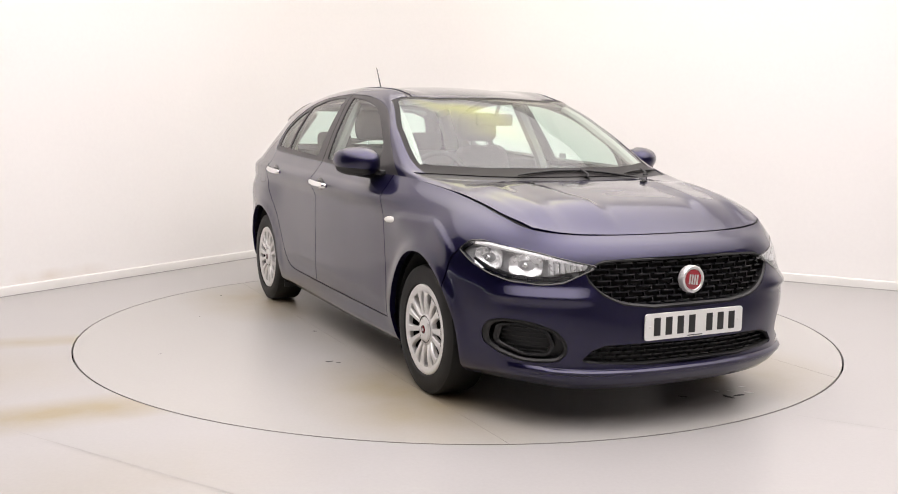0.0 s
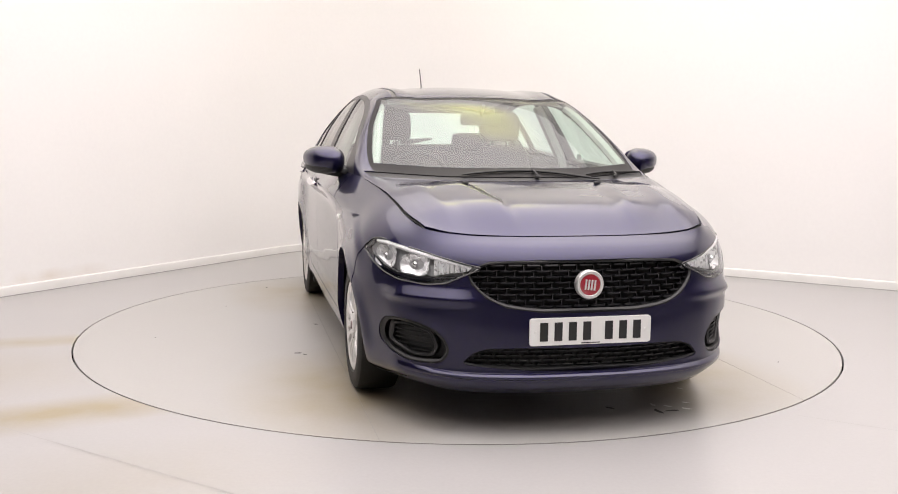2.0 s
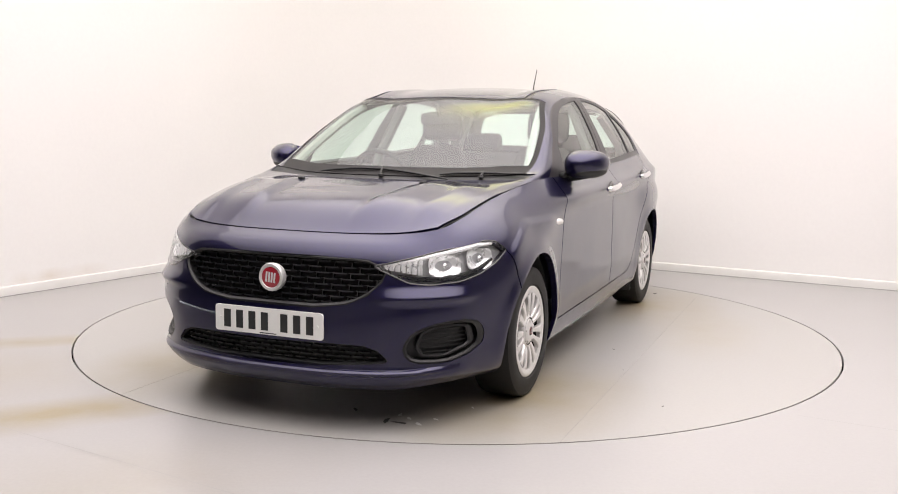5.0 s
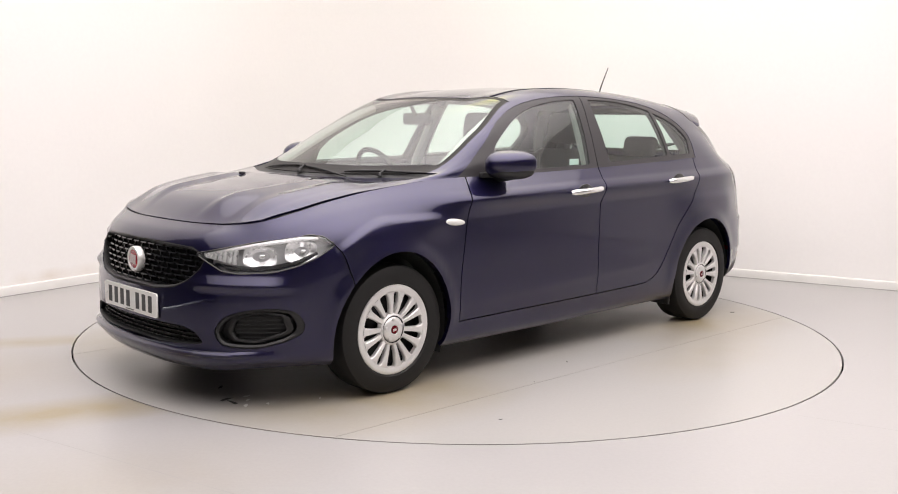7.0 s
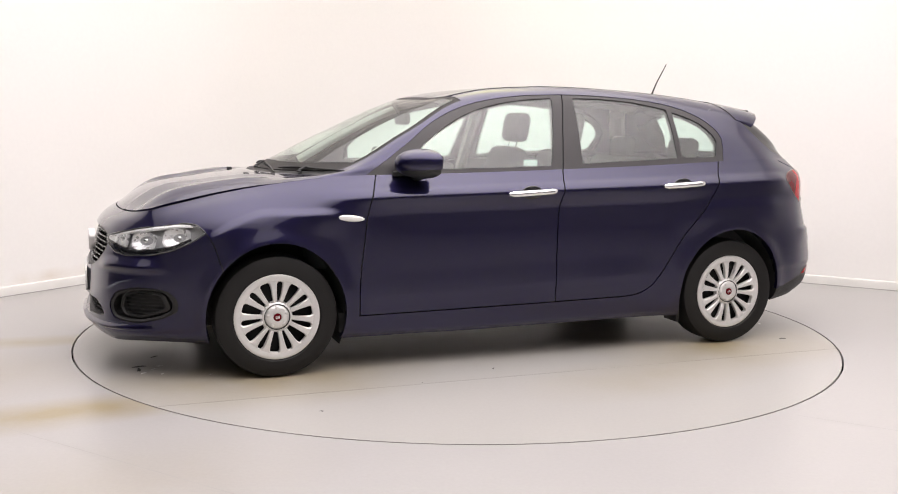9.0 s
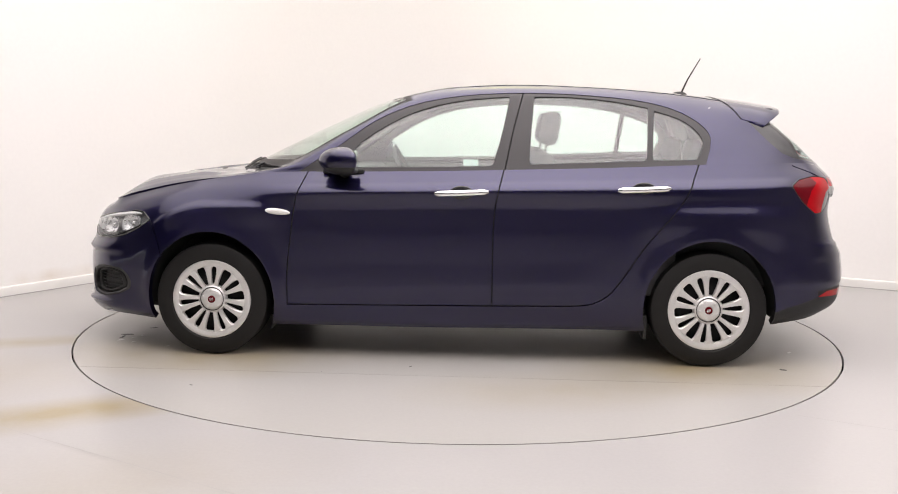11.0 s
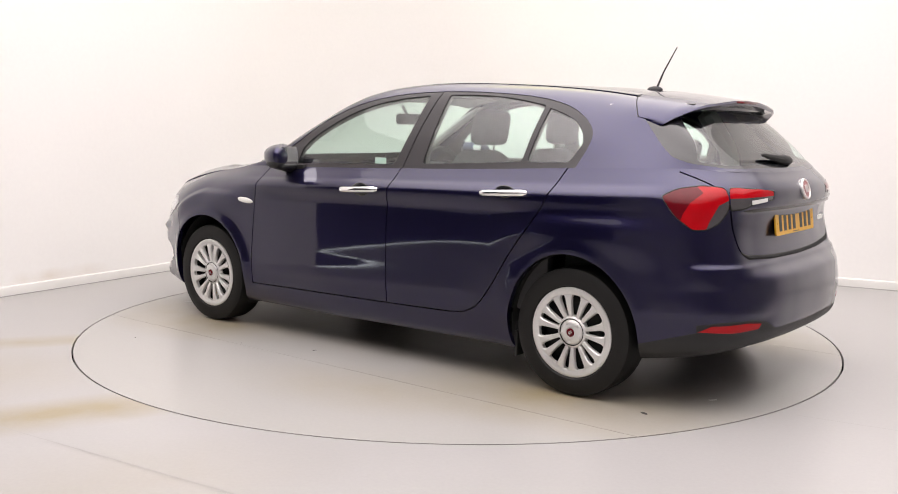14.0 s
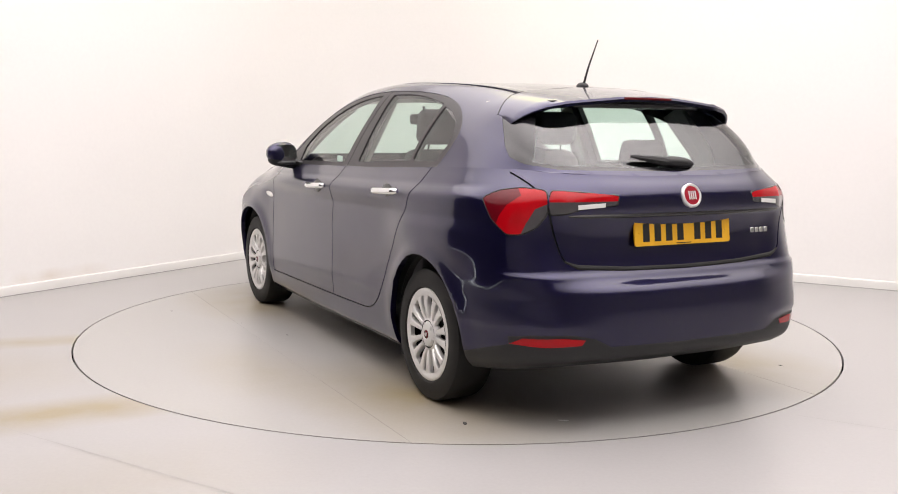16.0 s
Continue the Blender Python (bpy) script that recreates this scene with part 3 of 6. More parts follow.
def shaped_lower():
    """The lower body with the flared wheel arches, the shoulder crease and the nose and tail folds."""
    G = lower_surface()
    n = grid_normals(G, False)
    x, y, z = G[..., 0], G[..., 1], G[..., 2]
    push = np.zeros_like(x)
    side = smooth_step((y - 0.70) / 0.12)
    for ax in (AXLE, -AXLE):
        r = np.hypot((x - ax) / ARCH[0], (z - 0.30) / ARCH[1])
        push += 0.014 * side * np.exp(-((r - 1) / 0.125) ** 2) * smooth_step((z - 0.2) / 0.15)
    # the shoulder crease through the door handles to the tail lamp
    crease = 0.899 - 0.0275 * (x - 0.1)
    ridge = np.clip(1 - np.where(z > crease, (z - crease) / 0.050, (crease - z) / 0.085), 0, 1)
    push += 0.016 * side * smooth_step((1.15 - x) / 0.45) * smooth_step((x + 1.78) / 0.12) * ridge
    # the haunch over the rear wheel and the fold that leaves the headlamp over the front one
    swell = smooth_step((0.50 - np.abs(x + 1.36)) / 0.34)
    push += 0.020 * side * swell * smooth_step((0.890 - z) / 0.10) * smooth_step((z - 0.60) / 0.16)
    brow = 0.800 - 0.9 * np.clip(x - 1.36, 0, 1) ** 1.6 - 0.10 * np.clip(1.1 - x, 0, 1)
    push += 0.012 * smooth_step((y - 0.66) / 0.08) * smooth_step((x - 0.92) / 0.2) * smooth_step((1.68 - x) / 0.10) * np.clip(1 - np.where(z > brow, (z - brow) / 0.035, (brow - z) / 0.11), 0, 1)
    # the doors' lower fold
    fold = 0.375 + 0.055 * np.clip(0.9 - x, 0, 2) / 1.6
    push += 0.003 * side * smooth_step((0.95 - x) / 0.3) * smooth_step((x + 0.9) / 0.3) * np.clip(1 - np.where(z > fold, (z - fold) / 0.12, (fold - z) / 0.035), 0, 1)
    # the tailgate's overhang above the plate and the bumper's shoulder under the tailgate
    tail = smooth_step((-1.88 - x) / 0.08)
    push += 0.016 * tail * smooth_step((0.62 - y) / 0.05) * np.clip(1 - np.where(z > 0.905, (z - 0.905) / 0.09, (0.905 - z) / 0.020), 0, 1)
    push += 0.010 * smooth_step((-1.80 - x) / 0.12) * np.clip(1 - np.where(z > 0.645, (z - 0.645) / 0.022, (0.645 - z) / 0.09), 0, 1)
    push += 0.006 * smooth_step((-1.60 - x) / 0.12) * smooth_step((y - 0.42) / 0.12) * np.clip(1 - np.where(z > 0.445, (z - 0.445) / 0.10, (0.445 - z) / 0.022), 0, 1)
    front = smooth_step((x - 1.80) / 0.15)
    push += 0.020 * front * smooth_step((y - 0.42) / 0.15) * np.clip(1 - np.where(z > 0.548, (z - 0.548) / 0.05, (0.548 - z) / 0.025), 0, 1)
    push += 0.010 * front * np.exp(-((z - 0.235) / 0.022) ** 2)
    return G + n * push[..., None]


def shaped_upper():
    """The top with the bonnet's two raised flanks and the roof's shallow swages."""
    G = upper_surface()
    x, y = G[..., 0], G[..., 1]
    on_bonnet = smooth_step((x - 1.25) / 0.2) * smooth_step((2.02 - x) / 0.25)
    inner, outer = 0.235 + (1.9 - x) * 0.16, 0.52 + (1.9 - x) * 0.10
    lift = 0.018 * on_bonnet * smooth_step((y - inner) / 0.045) * smooth_step((0.80 - y) / 0.25)
    lift += 0.010 * on_bonnet * np.clip(1 - np.abs(y - outer) / 0.07, 0, 1)
    on_roof = smooth_step((0.25 - x) / 0.2) * smooth_step((x + 1.5) / 0.2)
    lift += 0.006 * on_roof * smooth_step((y - 0.36) / 0.07) * smooth_step((0.56 - y) / 0.08)
    G = G.copy()
    G[..., 2] += lift
    return G


def surface_mesh(G, n, tags=False):
    bm = bmesh.new()
    keep = bm.verts.layers.float_vector.new("n0")
    iu = bm.faces.layers.int.new("iu")
    iv = bm.faces.layers.int.new("iv")
    vs = []
    for i in range(G.shape[0]):
        row = []
        for j in range(G.shape[1]):
            v = bm.verts.new(G[i, j])
            v[keep] = n[i, j]
            row.append(v)
        vs.append(row)
    for i in range(G.shape[0] - 1):
        for j in range(G.shape[1] - 1):
            f = bm.faces.new((vs[i][j], vs[i + 1][j], vs[i + 1][j + 1], vs[i][j + 1]))
            f[iu], f[iv] = i, j
    bm.normal_update()
    good = sum(f.normal.dot(f.verts[0][keep]) for f in bm.faces)
    if good < 0:
        for f in bm.faces:
            f.normal_flip()
    return bm


SIDE = (Vector((1, 0, 0)), Vector((0, 0, 1)))
FRONT = (Vector((0, 1, 0)), Vector((0, 0, 1)))
NOSE_CORNER = (Vector((-0.66, 0.7513, 0)), Vector((0, 0, 1)))
TAIL_CORNER = (Vector((0.66, 0.7513, 0)), Vector((0, 0, 1)))


def flat(co, basis):
    return co.dot(basis[0]), co.dot(basis[1])


def cut(bm, line, basis, where, closed=True):
    """Splits the faces of bm along a line drawn in the given view, so that parts get clean edges."""
    pairs = list(zip(line, line[1:] + line[:1])) if closed else list(zip(line, line[1:]))
    all_u, all_v = [q[0] for q in line], [q[1] for q in line]

    def span(f):
        uv = [flat(v.co, basis) for v in f.verts]
        us, ws = [q[0] for q in uv], [q[1] for q in uv]
        return f, uv, min(us), max(us), min(ws), max(ws)

    near = []
    for f in bm.faces:
        if where(f.calc_center_median()):
            q = span(f)
            if q[2] < max(all_u) and q[3] > min(all_u) and q[4] < max(all_v) and q[5] > min(all_v):
                near.append(q)
    for (u0, v0), (u1, v1) in pairs:
        lo_u, hi_u, lo_v, hi_v = min(u0, u1) - 1e-4, max(u0, u1) + 1e-4, min(v0, v1) - 1e-4, max(v0, v1) + 1e-4
        n2 = Vector((-(v1 - v0), u1 - u0))
        if n2.length < 1e-6:
            continue
        n2.normalize()
        hit = []
        for q in near:
            if q[2] > hi_u or q[3] < lo_u or q[4] > hi_v or q[5] < lo_v:
                continue
            s = [(a - u0) * n2.x + (b - v0) * n2.y for a, b in q[1]]
            if min(s) < -1e-6 and max(s) > 1e-6:
                hit.append(q[0])
        if hit:
            geom = list({v for f in hit for v in f.verts}) + list({e for f in hit for e in f.edges}) + hit
            normal = basis[0] * n2.x + basis[1] * n2.y
            made = bmesh.ops.bisect_plane(bm, geom=geom, dist=1e-6, plane_co=basis[0] * u0 + basis[1] * v0, plane_no=normal)
            fresh = {g for g in made["geom"] if isinstance(g, bmesh.types.BMFace)} | set(hit)
            near = [q for q in near if q[0] not in fresh] + [span(f) for f in fresh if f.is_valid]


def inside(q, poly):
    x, y = q
    odd = False
    for (x0, y0), (x1, y1) in zip(poly, poly[1:] + poly[:1]):
        if (y0 > y) != (y1 > y) and x < (x1 - x0) * (y - y0) / (y1 - y0) + x0:
            odd = not odd
    return odd


def distance(q, line):
    best = 9.0
    p = Vector(q)
    for a, b in zip(line, line[1:]):
        a, b = Vector(a), Vector(b)
        t = max(0.0, min(1.0, (p - a).dot(b - a) / max((b - a).length_squared, 1e-12)))
        best = min(best, (a + (b - a) * t - p).length)
    return best


def moved(line, d):
    """A line moved sideways by d."""
    out = []
    for i, q in enumerate(line):
        a, b = Vector(line[max(i - 1, 0)]), Vector(line[min(i + 1, len(line) - 1)])
        way = (b - a).normalized()
        out.append((q[0] - way.y * d, q[1] + way.x * d))
    return out


def rounded(poly, n=3, amount=0.28):
    """A polygon with its corners cut round."""
    out = []
    m = len(poly)
    for i in range(m):
        a, b, c = Vector(poly[i - 1]), Vector(poly[i]), Vector(poly[(i + 1) % m])
        r = min((a - b).length, (c - b).length, 0.09 / amount) * amount
        p0, p2 = b + (a - b).normalized() * r, b + (c - b).normalized() * r
        for k in range(n + 1):
            t = k / n
            out.append(tuple((1 - t) ** 2 * p0 + 2 * t * (1 - t) * b + t * t * p2))
    return out


def curved(line, n=4):
    """An open line smoothed through its points."""
    P = np.array(line, float)
    k = chords(P)
    return [tuple(q) for q in hermite(P, k, steps_between(k, n))]


def circle(cx, cy, r, n=40):
    return [(cx + r * math.cos(2 * math.pi * i / n), cy + r * math.sin(2 * math.pi * i / n)) for i in range(n)]


SEAM = 0.0033
# shut lines in the side view
DOOR_FRONT_EDGE = curved([(.80, 1.0), (.855, .85), (.885, .65), (.905, .45), (.905, .287)], 3)
DOOR_FOOT = [(.905, .287), (.4, .294), (-.19, .303), (-.60, .311)]
DOOR_MIDDLE = curved([(-.245, 1.05), (-.198, .85), (-.186, .70), (-.186, .303)], 3)
DOOR_REAR_EDGE = curved([(-.60, .311), (-.70, .322), (-.785, .365), (-.86, .455), (-.98, .64), (-1.16, .87), (-1.262, 1.10)], 3)
WING_EDGE = curved([(1.66, .735), (1.625, .68), (1.597, .60), (1.575, .525)], 3)
DOOR_FRONT = [(.80, 1.2)] + DOOR_FRONT_EDGE + DOOR_FOOT[1:3] + DOOR_MIDDLE[::-1] + [(-.245, 1.2)]
DOOR_REAR = [(-.245, 1.2)] + DOOR_MIDDLE + DOOR_FOOT[3:] + DOOR_REAR_EDGE[1:] + [(-1.262, 1.2)]
# glazing in the side view
DLO = curved([(.862, .985), (.63, 1.142), (.464, 1.262), (.273, 1.349), (.012, 1.403), (-.329, 1.424), (-.69, 1.414), (-.995, 1.382), (-1.174, 1.329), (-1.290, 1.25), (-1.318, 1.19), (-1.272, 1.03)], 3)
DLO_FILL = DLO + [(-1.272, .95), (.862, .95)]
PANE_FRONT = [(.580, 1.018), (.572, 1.098)] + curved([(.53, 1.15), (.45, 1.207), (.295, 1.296), (.134, 1.352), (-.06, 1.388), (-.262, 1.404)], 2) + [(-.225, 1.22), (-.178, 1.036)]
PANE_REAR = curved([(-.392, 1.406), (-.55, 1.406), (-.70, 1.398), (-.85, 1.380), (-1.0, 1.352)], 2) + [(-.990, 1.22), (-.978, 1.077), (-.367, 1.047), (-.378, 1.22)]
PANE_QUARTER = curved([(-1.030, 1.338), (-1.11, 1.315), (-1.195, 1.278), (-1.262, 1.215), (-1.278, 1.17)], 2) + [(-1.240, 1.086), (-1.006, 1.078)]
DOOR_POST = [(-.335, 1.43), (-.285, 1.24), (-.243, 1.03)]
# openings in the front view, on the left half
GRILLE = [(-.1, .712), (.20, .713), (.405, .706), (.455, .688), (.490, .655), (.478, .615), (.425, .562), (.345, .525), (.20, .506), (-.1, .502)]
INTAKE = [(-.1, .362), (.30, .366), (.42, .362), (.475, .342), (.512, .302), (.50, .290), (.25, .272), (-.1, .264)]
FOG = rounded(rounded([(.555, .350), (.60, .425), (.715, .462), (.795, .452), (.806, .335), (.72, .276), (.585, .288)], 2, 0.45), 2, 0.3)
LAMP_CLEAR = [(-.82, .945), (-.82, .85), (-.765, .815), (-.702, .810), (-.725, .858), (-.762, .920)]
LAMP_OUTER = [(-.50, 1.02), (-.67, 1.02), (-.700, .972), (-.640, .930), (-.610, .885), (-.578, .80), (-.50, .80)]
LAMP_TOP = [(-.50, 1.02), (-.83, 1.02), (-.83, .985), (-.66, .978)]
GATE_CLEAR = [(-.80, .948), (-1.10, .953), (-1.10, .88), (-.80, .88)]
HEADLAMP = rounded([(-1.062, 0.680), (-0.930, 0.708), (-0.780, 0.738), (-0.560, 0.768), (-0.505, 0.761), (-0.452, 0.723), (-0.515, 0.676), (-0.600, 0.636), (-0.700, 0.612), (-0.840, 0.604), (-0.925, 0.614), (-0.980, 0.641)], 3, 0.25)
# the tail in the rear view and the corner views
TAIL_LAMP = rounded([(-.527, .955), (-.60, .988), (-.70, 1.003), (-.806, .995), (-.812, .90), (-.770, .845), (-.71, .815), (-.645, .812), (-.575, .87)], 3, 0.25)
GATE_LAMP = rounded([(-.815, .995), (-.93, .990), (-1.085, .975), (-1.08, .936), (-.95, .922), (-.88, .900), (-.82, .896)], 3, 0.2)
GATE_EDGE = curved([(.745, 1.11), (.695, 1.06), (.665, .99), (.640, .90), (.610, .78), (.585, .715), (.535, .688), (.30, .672), (-.02, .668)], 3)
GATE = GATE_EDGE + [(-.02, 1.6), (.745, 1.6)]
REAR_GLASS = [(-.1, 1.352), (.41, 1.337), (.505, 1.308), (.552, 1.245), (.602, 1.150), (.622, 1.105), (.55, 1.088), (-.1, 1.082)]
REAR_BLACK = [(-.1, 1.40), (.50, 1.362), (.585, 1.325), (.606, 1.285), (.634, 1.20), (.654, 1.12), (.646, 1.092), (.55, 1.073), (-.1, 1.066)]


# the black side pieces beside the rear glass, in the side view
SIDE_BLACK_EDGE = [(-1.500, 1.335), (-1.534, 1.284), (-1.588, 1.228), (-1.645, 1.170), (-1.705, 1.120), (-1.772, 1.096), (-1.90, 1.085)]
SIDE_BLACK = SIDE_BLACK_EDGE + [(-2.1, 1.085), (-2.1, 1.5), (-1.50, 1.5)]


class Skin:
    """Collects the faces of the left half by part, and makes the parts' meshes from them, right ones mirrored."""

    def __init__(self):
        self.faces = {}

    def take(self, bm, sort):
        keep = bm.verts.layers.float_vector["n0"]
        iu, iv = bm.faces.layers.int["iu"], bm.faces.layers.int["iv"]
        for f in bm.faces:
            name = sort(f.calc_center_median(), f[iu], f[iv])
            if name:
                self.faces.setdefault(name, []).append([(tuple(v.co), tuple(v[keep])) for v in f.verts])

    def make(self, name, title, mat, both=False, mirror=False, hem=0.014, sink=0.0, label="", parent=None, middle=True):
        """A part: both halves in one mesh, or the left or the mirrored right one."""
        index, cos, nos, polys = {}, [], [], []

        def add(face, flip):
            ids = []
            for co, n in face:
                s = -1 if flip else 1
                q = (co[0] - n[0] * sink, s * (co[1] - n[1] * sink), co[2] - n[2] * sink)
                if abs(q[1]) < 2e-4:
                    q = (q[0], 0.0, q[2])
                key = (round(q[0], 5), round(q[1], 5), round(q[2], 5))
                if key not in index:
                    index[key] = len(cos)
                    cos.append(q)
                    nos.append((n[0], s * n[1], n[2]))
                ids.append(index[key])
            ids = [a for a, b in zip(ids, ids[1:] + ids[:1]) if a != b]
            if len(set(ids)) >= 3:
                polys.append(ids[::-1] if flip else ids)

        for face in self.faces.get(name, []):
            if both or not mirror:
                add(face, False)
            if both or mirror:
                add(face, True)
        if not polys:
            return None
        if hem:
            count = {}
            for poly in polys:
                for a, b in zip(poly, poly[1:] + poly[:1]):
                    count[(a, b)] = count.get((a, b), 0) + 1
            for (a, b) in [k for k in count if (k[1], k[0]) not in count]:
                if cos[a][1] == 0 and cos[b][1] == 0 and middle:
                    continue
                pa, pb = Vector(cos[a]), Vector(cos[b])
                na, nb = Vector(nos[a]), Vector(nos[b])
                out = (pb - pa).cross(na)
                if out.length < 1e-9:
                    continue
                out.normalize()
                base = len(cos)
                for q in (pa, pb, pb - nb * hem, pa - na * hem):
                    cos.append(tuple(q))
                    nos.append(tuple(out))
                polys.append([base + 1, base, base + 3, base + 2])
        me = bpy.data.meshes.new(title)
        me.from_pydata(cos, [], polys)
        me.update()
        for poly in me.polygons:
            poly.use_smooth = True
        me.normals_split_custom_set_from_vertices(nos)
        me.materials.append(mat)
        ob = new(title, me)
        ob.parent = parent or CAR
        if parent is None:
            ob.location = (CAR_X, CAR_Y, 0)
        if label:
            tagged(ob, label)
        return ob


SKIN = Skin()


def seam_cut(bm, line, basis, where, width=SEAM):
    cut(bm, moved(line, width), basis, where, closed=False)
    cut(bm, moved(line, -width), basis, where, closed=False)


def sort_lower():
    G = shaped_lower()
    bm = surface_mesh(G, grid_normals(G, False))
    flank = lambda c: c.y > 0.62 and -2.0 < c.x < 1.9
    nose = lambda c: c.x > 1.55
    tail = lambda c: c.x < -1.6
    for ax in (AXLE, -AXLE):
        cut(bm, [(ax + ARCH[0] * u, 0.30 + ARCH[1] * v) for u, v in circle(0, 0, 1.0, 48)], SIDE, flank)
    for line in (DOOR_FRONT_EDGE, DOOR_FOOT, DOOR_MIDDLE, DOOR_REAR_EDGE, WING_EDGE):
        seam_cut(bm, line, SIDE, flank)
    for poly in (GRILLE, INTAKE, FOG):
        cut(bm, poly, FRONT, nose)
    cut(bm, HEADLAMP, NOSE_CORNER, nose)
    for poly in (TAIL_LAMP, GATE_LAMP, LAMP_CLEAR, LAMP_OUTER, GATE_CLEAR):
        cut(bm, poly, TAIL_CORNER, tail)
    seam_cut(bm, GATE_EDGE, FRONT, lambda c: c.x < -1.75, 0.004)
    cut(bm, [(-1.5, .245), (-1.66, .300), (-1.90, .372)], SIDE, lambda c: -1.9 < c.x < -1.5, closed=False)
    cut(bm, [(-.01, .366), (.42, .370), (.49, .405), (.58, .424), (.72, .420), (.90, .372)], FRONT, lambda c: c.x < -1.85, closed=False)
    cut(bm, [(.775, .374), (.745, .402), (.62, .410), (.530, .402), (.545, .380), (.68, .371)], FRONT, tail)

    def sort(c, iu, iv):
        s, fr = (c.x, c.z), (c.y, c.z)
        if c.y > 0.62 and math.hypot((abs(c.x) - AXLE) / ARCH[0], (c.z - .30) / ARCH[1]) < 1:
            return None
        if c.x > 1.55:
            if inside(flat(c, NOSE_CORNER), HEADLAMP):
                return "headlamp"
            if c.x > 1.75 and (inside(fr, GRILLE) or inside(fr, INTAKE) or inside(fr, FOG)):
                return None
            if c.y > 0.62 and distance(s, WING_EDGE) < SEAM * 1.1:
                return "seam"
            if c.x > 1.66 or c.x > np.interp(c.z, [.5, .525, .60, .68, .735, .9], [1.5, 1.575, 1.597, 1.625, 1.66, 1.67]):
                return "front_bumper" if not (c.z > .78 and c.x < 1.82) else "wing"
        if c.x < -1.6:
            k = flat(c, TAIL_CORNER)
            if inside(k, TAIL_LAMP):
                return "lamp_clear" if inside(k, LAMP_CLEAR) else "lamp_outer" if inside(k, LAMP_OUTER) else "tail_lamp"
            if inside(k, GATE_LAMP):
                return "gate_clear" if inside(k, GATE_CLEAR) else "gate_lamp"
            if c.x < -1.75 and distance(fr, GATE_EDGE) < 0.0042:
                return "seam"
            if inside(fr, GATE) and c.x < -1.85:
                return "tailgate"
            if inside(fr, [(.775, .374), (.745, .402), (.62, .410), (.530, .402), (.545, .380), (.68, .371)]):
                return "rear_reflector"
            if c.z < (np.interp(-c.x, [1.5, 1.66, 1.90], [.245, .300, .372]) if c.x > -1.9 else np.interp(c.y, [0, .42, .49, .58, .72, .90], [.366, .370, .405, .424, .420, .372])):
                return "rear_valance"
            if c.z < 0.66 or (c.z < .70 and c.x < -2.0) or (c.z < .80 and c.x < -1.86):
                return "rear_bumper"
            return "quarter"
        if c.y > 0.62:
            for line in (DOOR_FRONT_EDGE, DOOR_FOOT, DOOR_MIDDLE, DOOR_REAR_EDGE):
                if distance(s, line) < SEAM * 1.1:
                    return "seam"
            if inside(s, DOOR_FRONT):
                return "front_door"
            if inside(s, DOOR_REAR):
                return "rear_door"
        if c.z < .31 and -1.0 < c.x < 1.0:
            return "sill"
        return "wing" if c.x > 0.5 else "quarter"

    SKIN.take(bm, sort)
    return bm


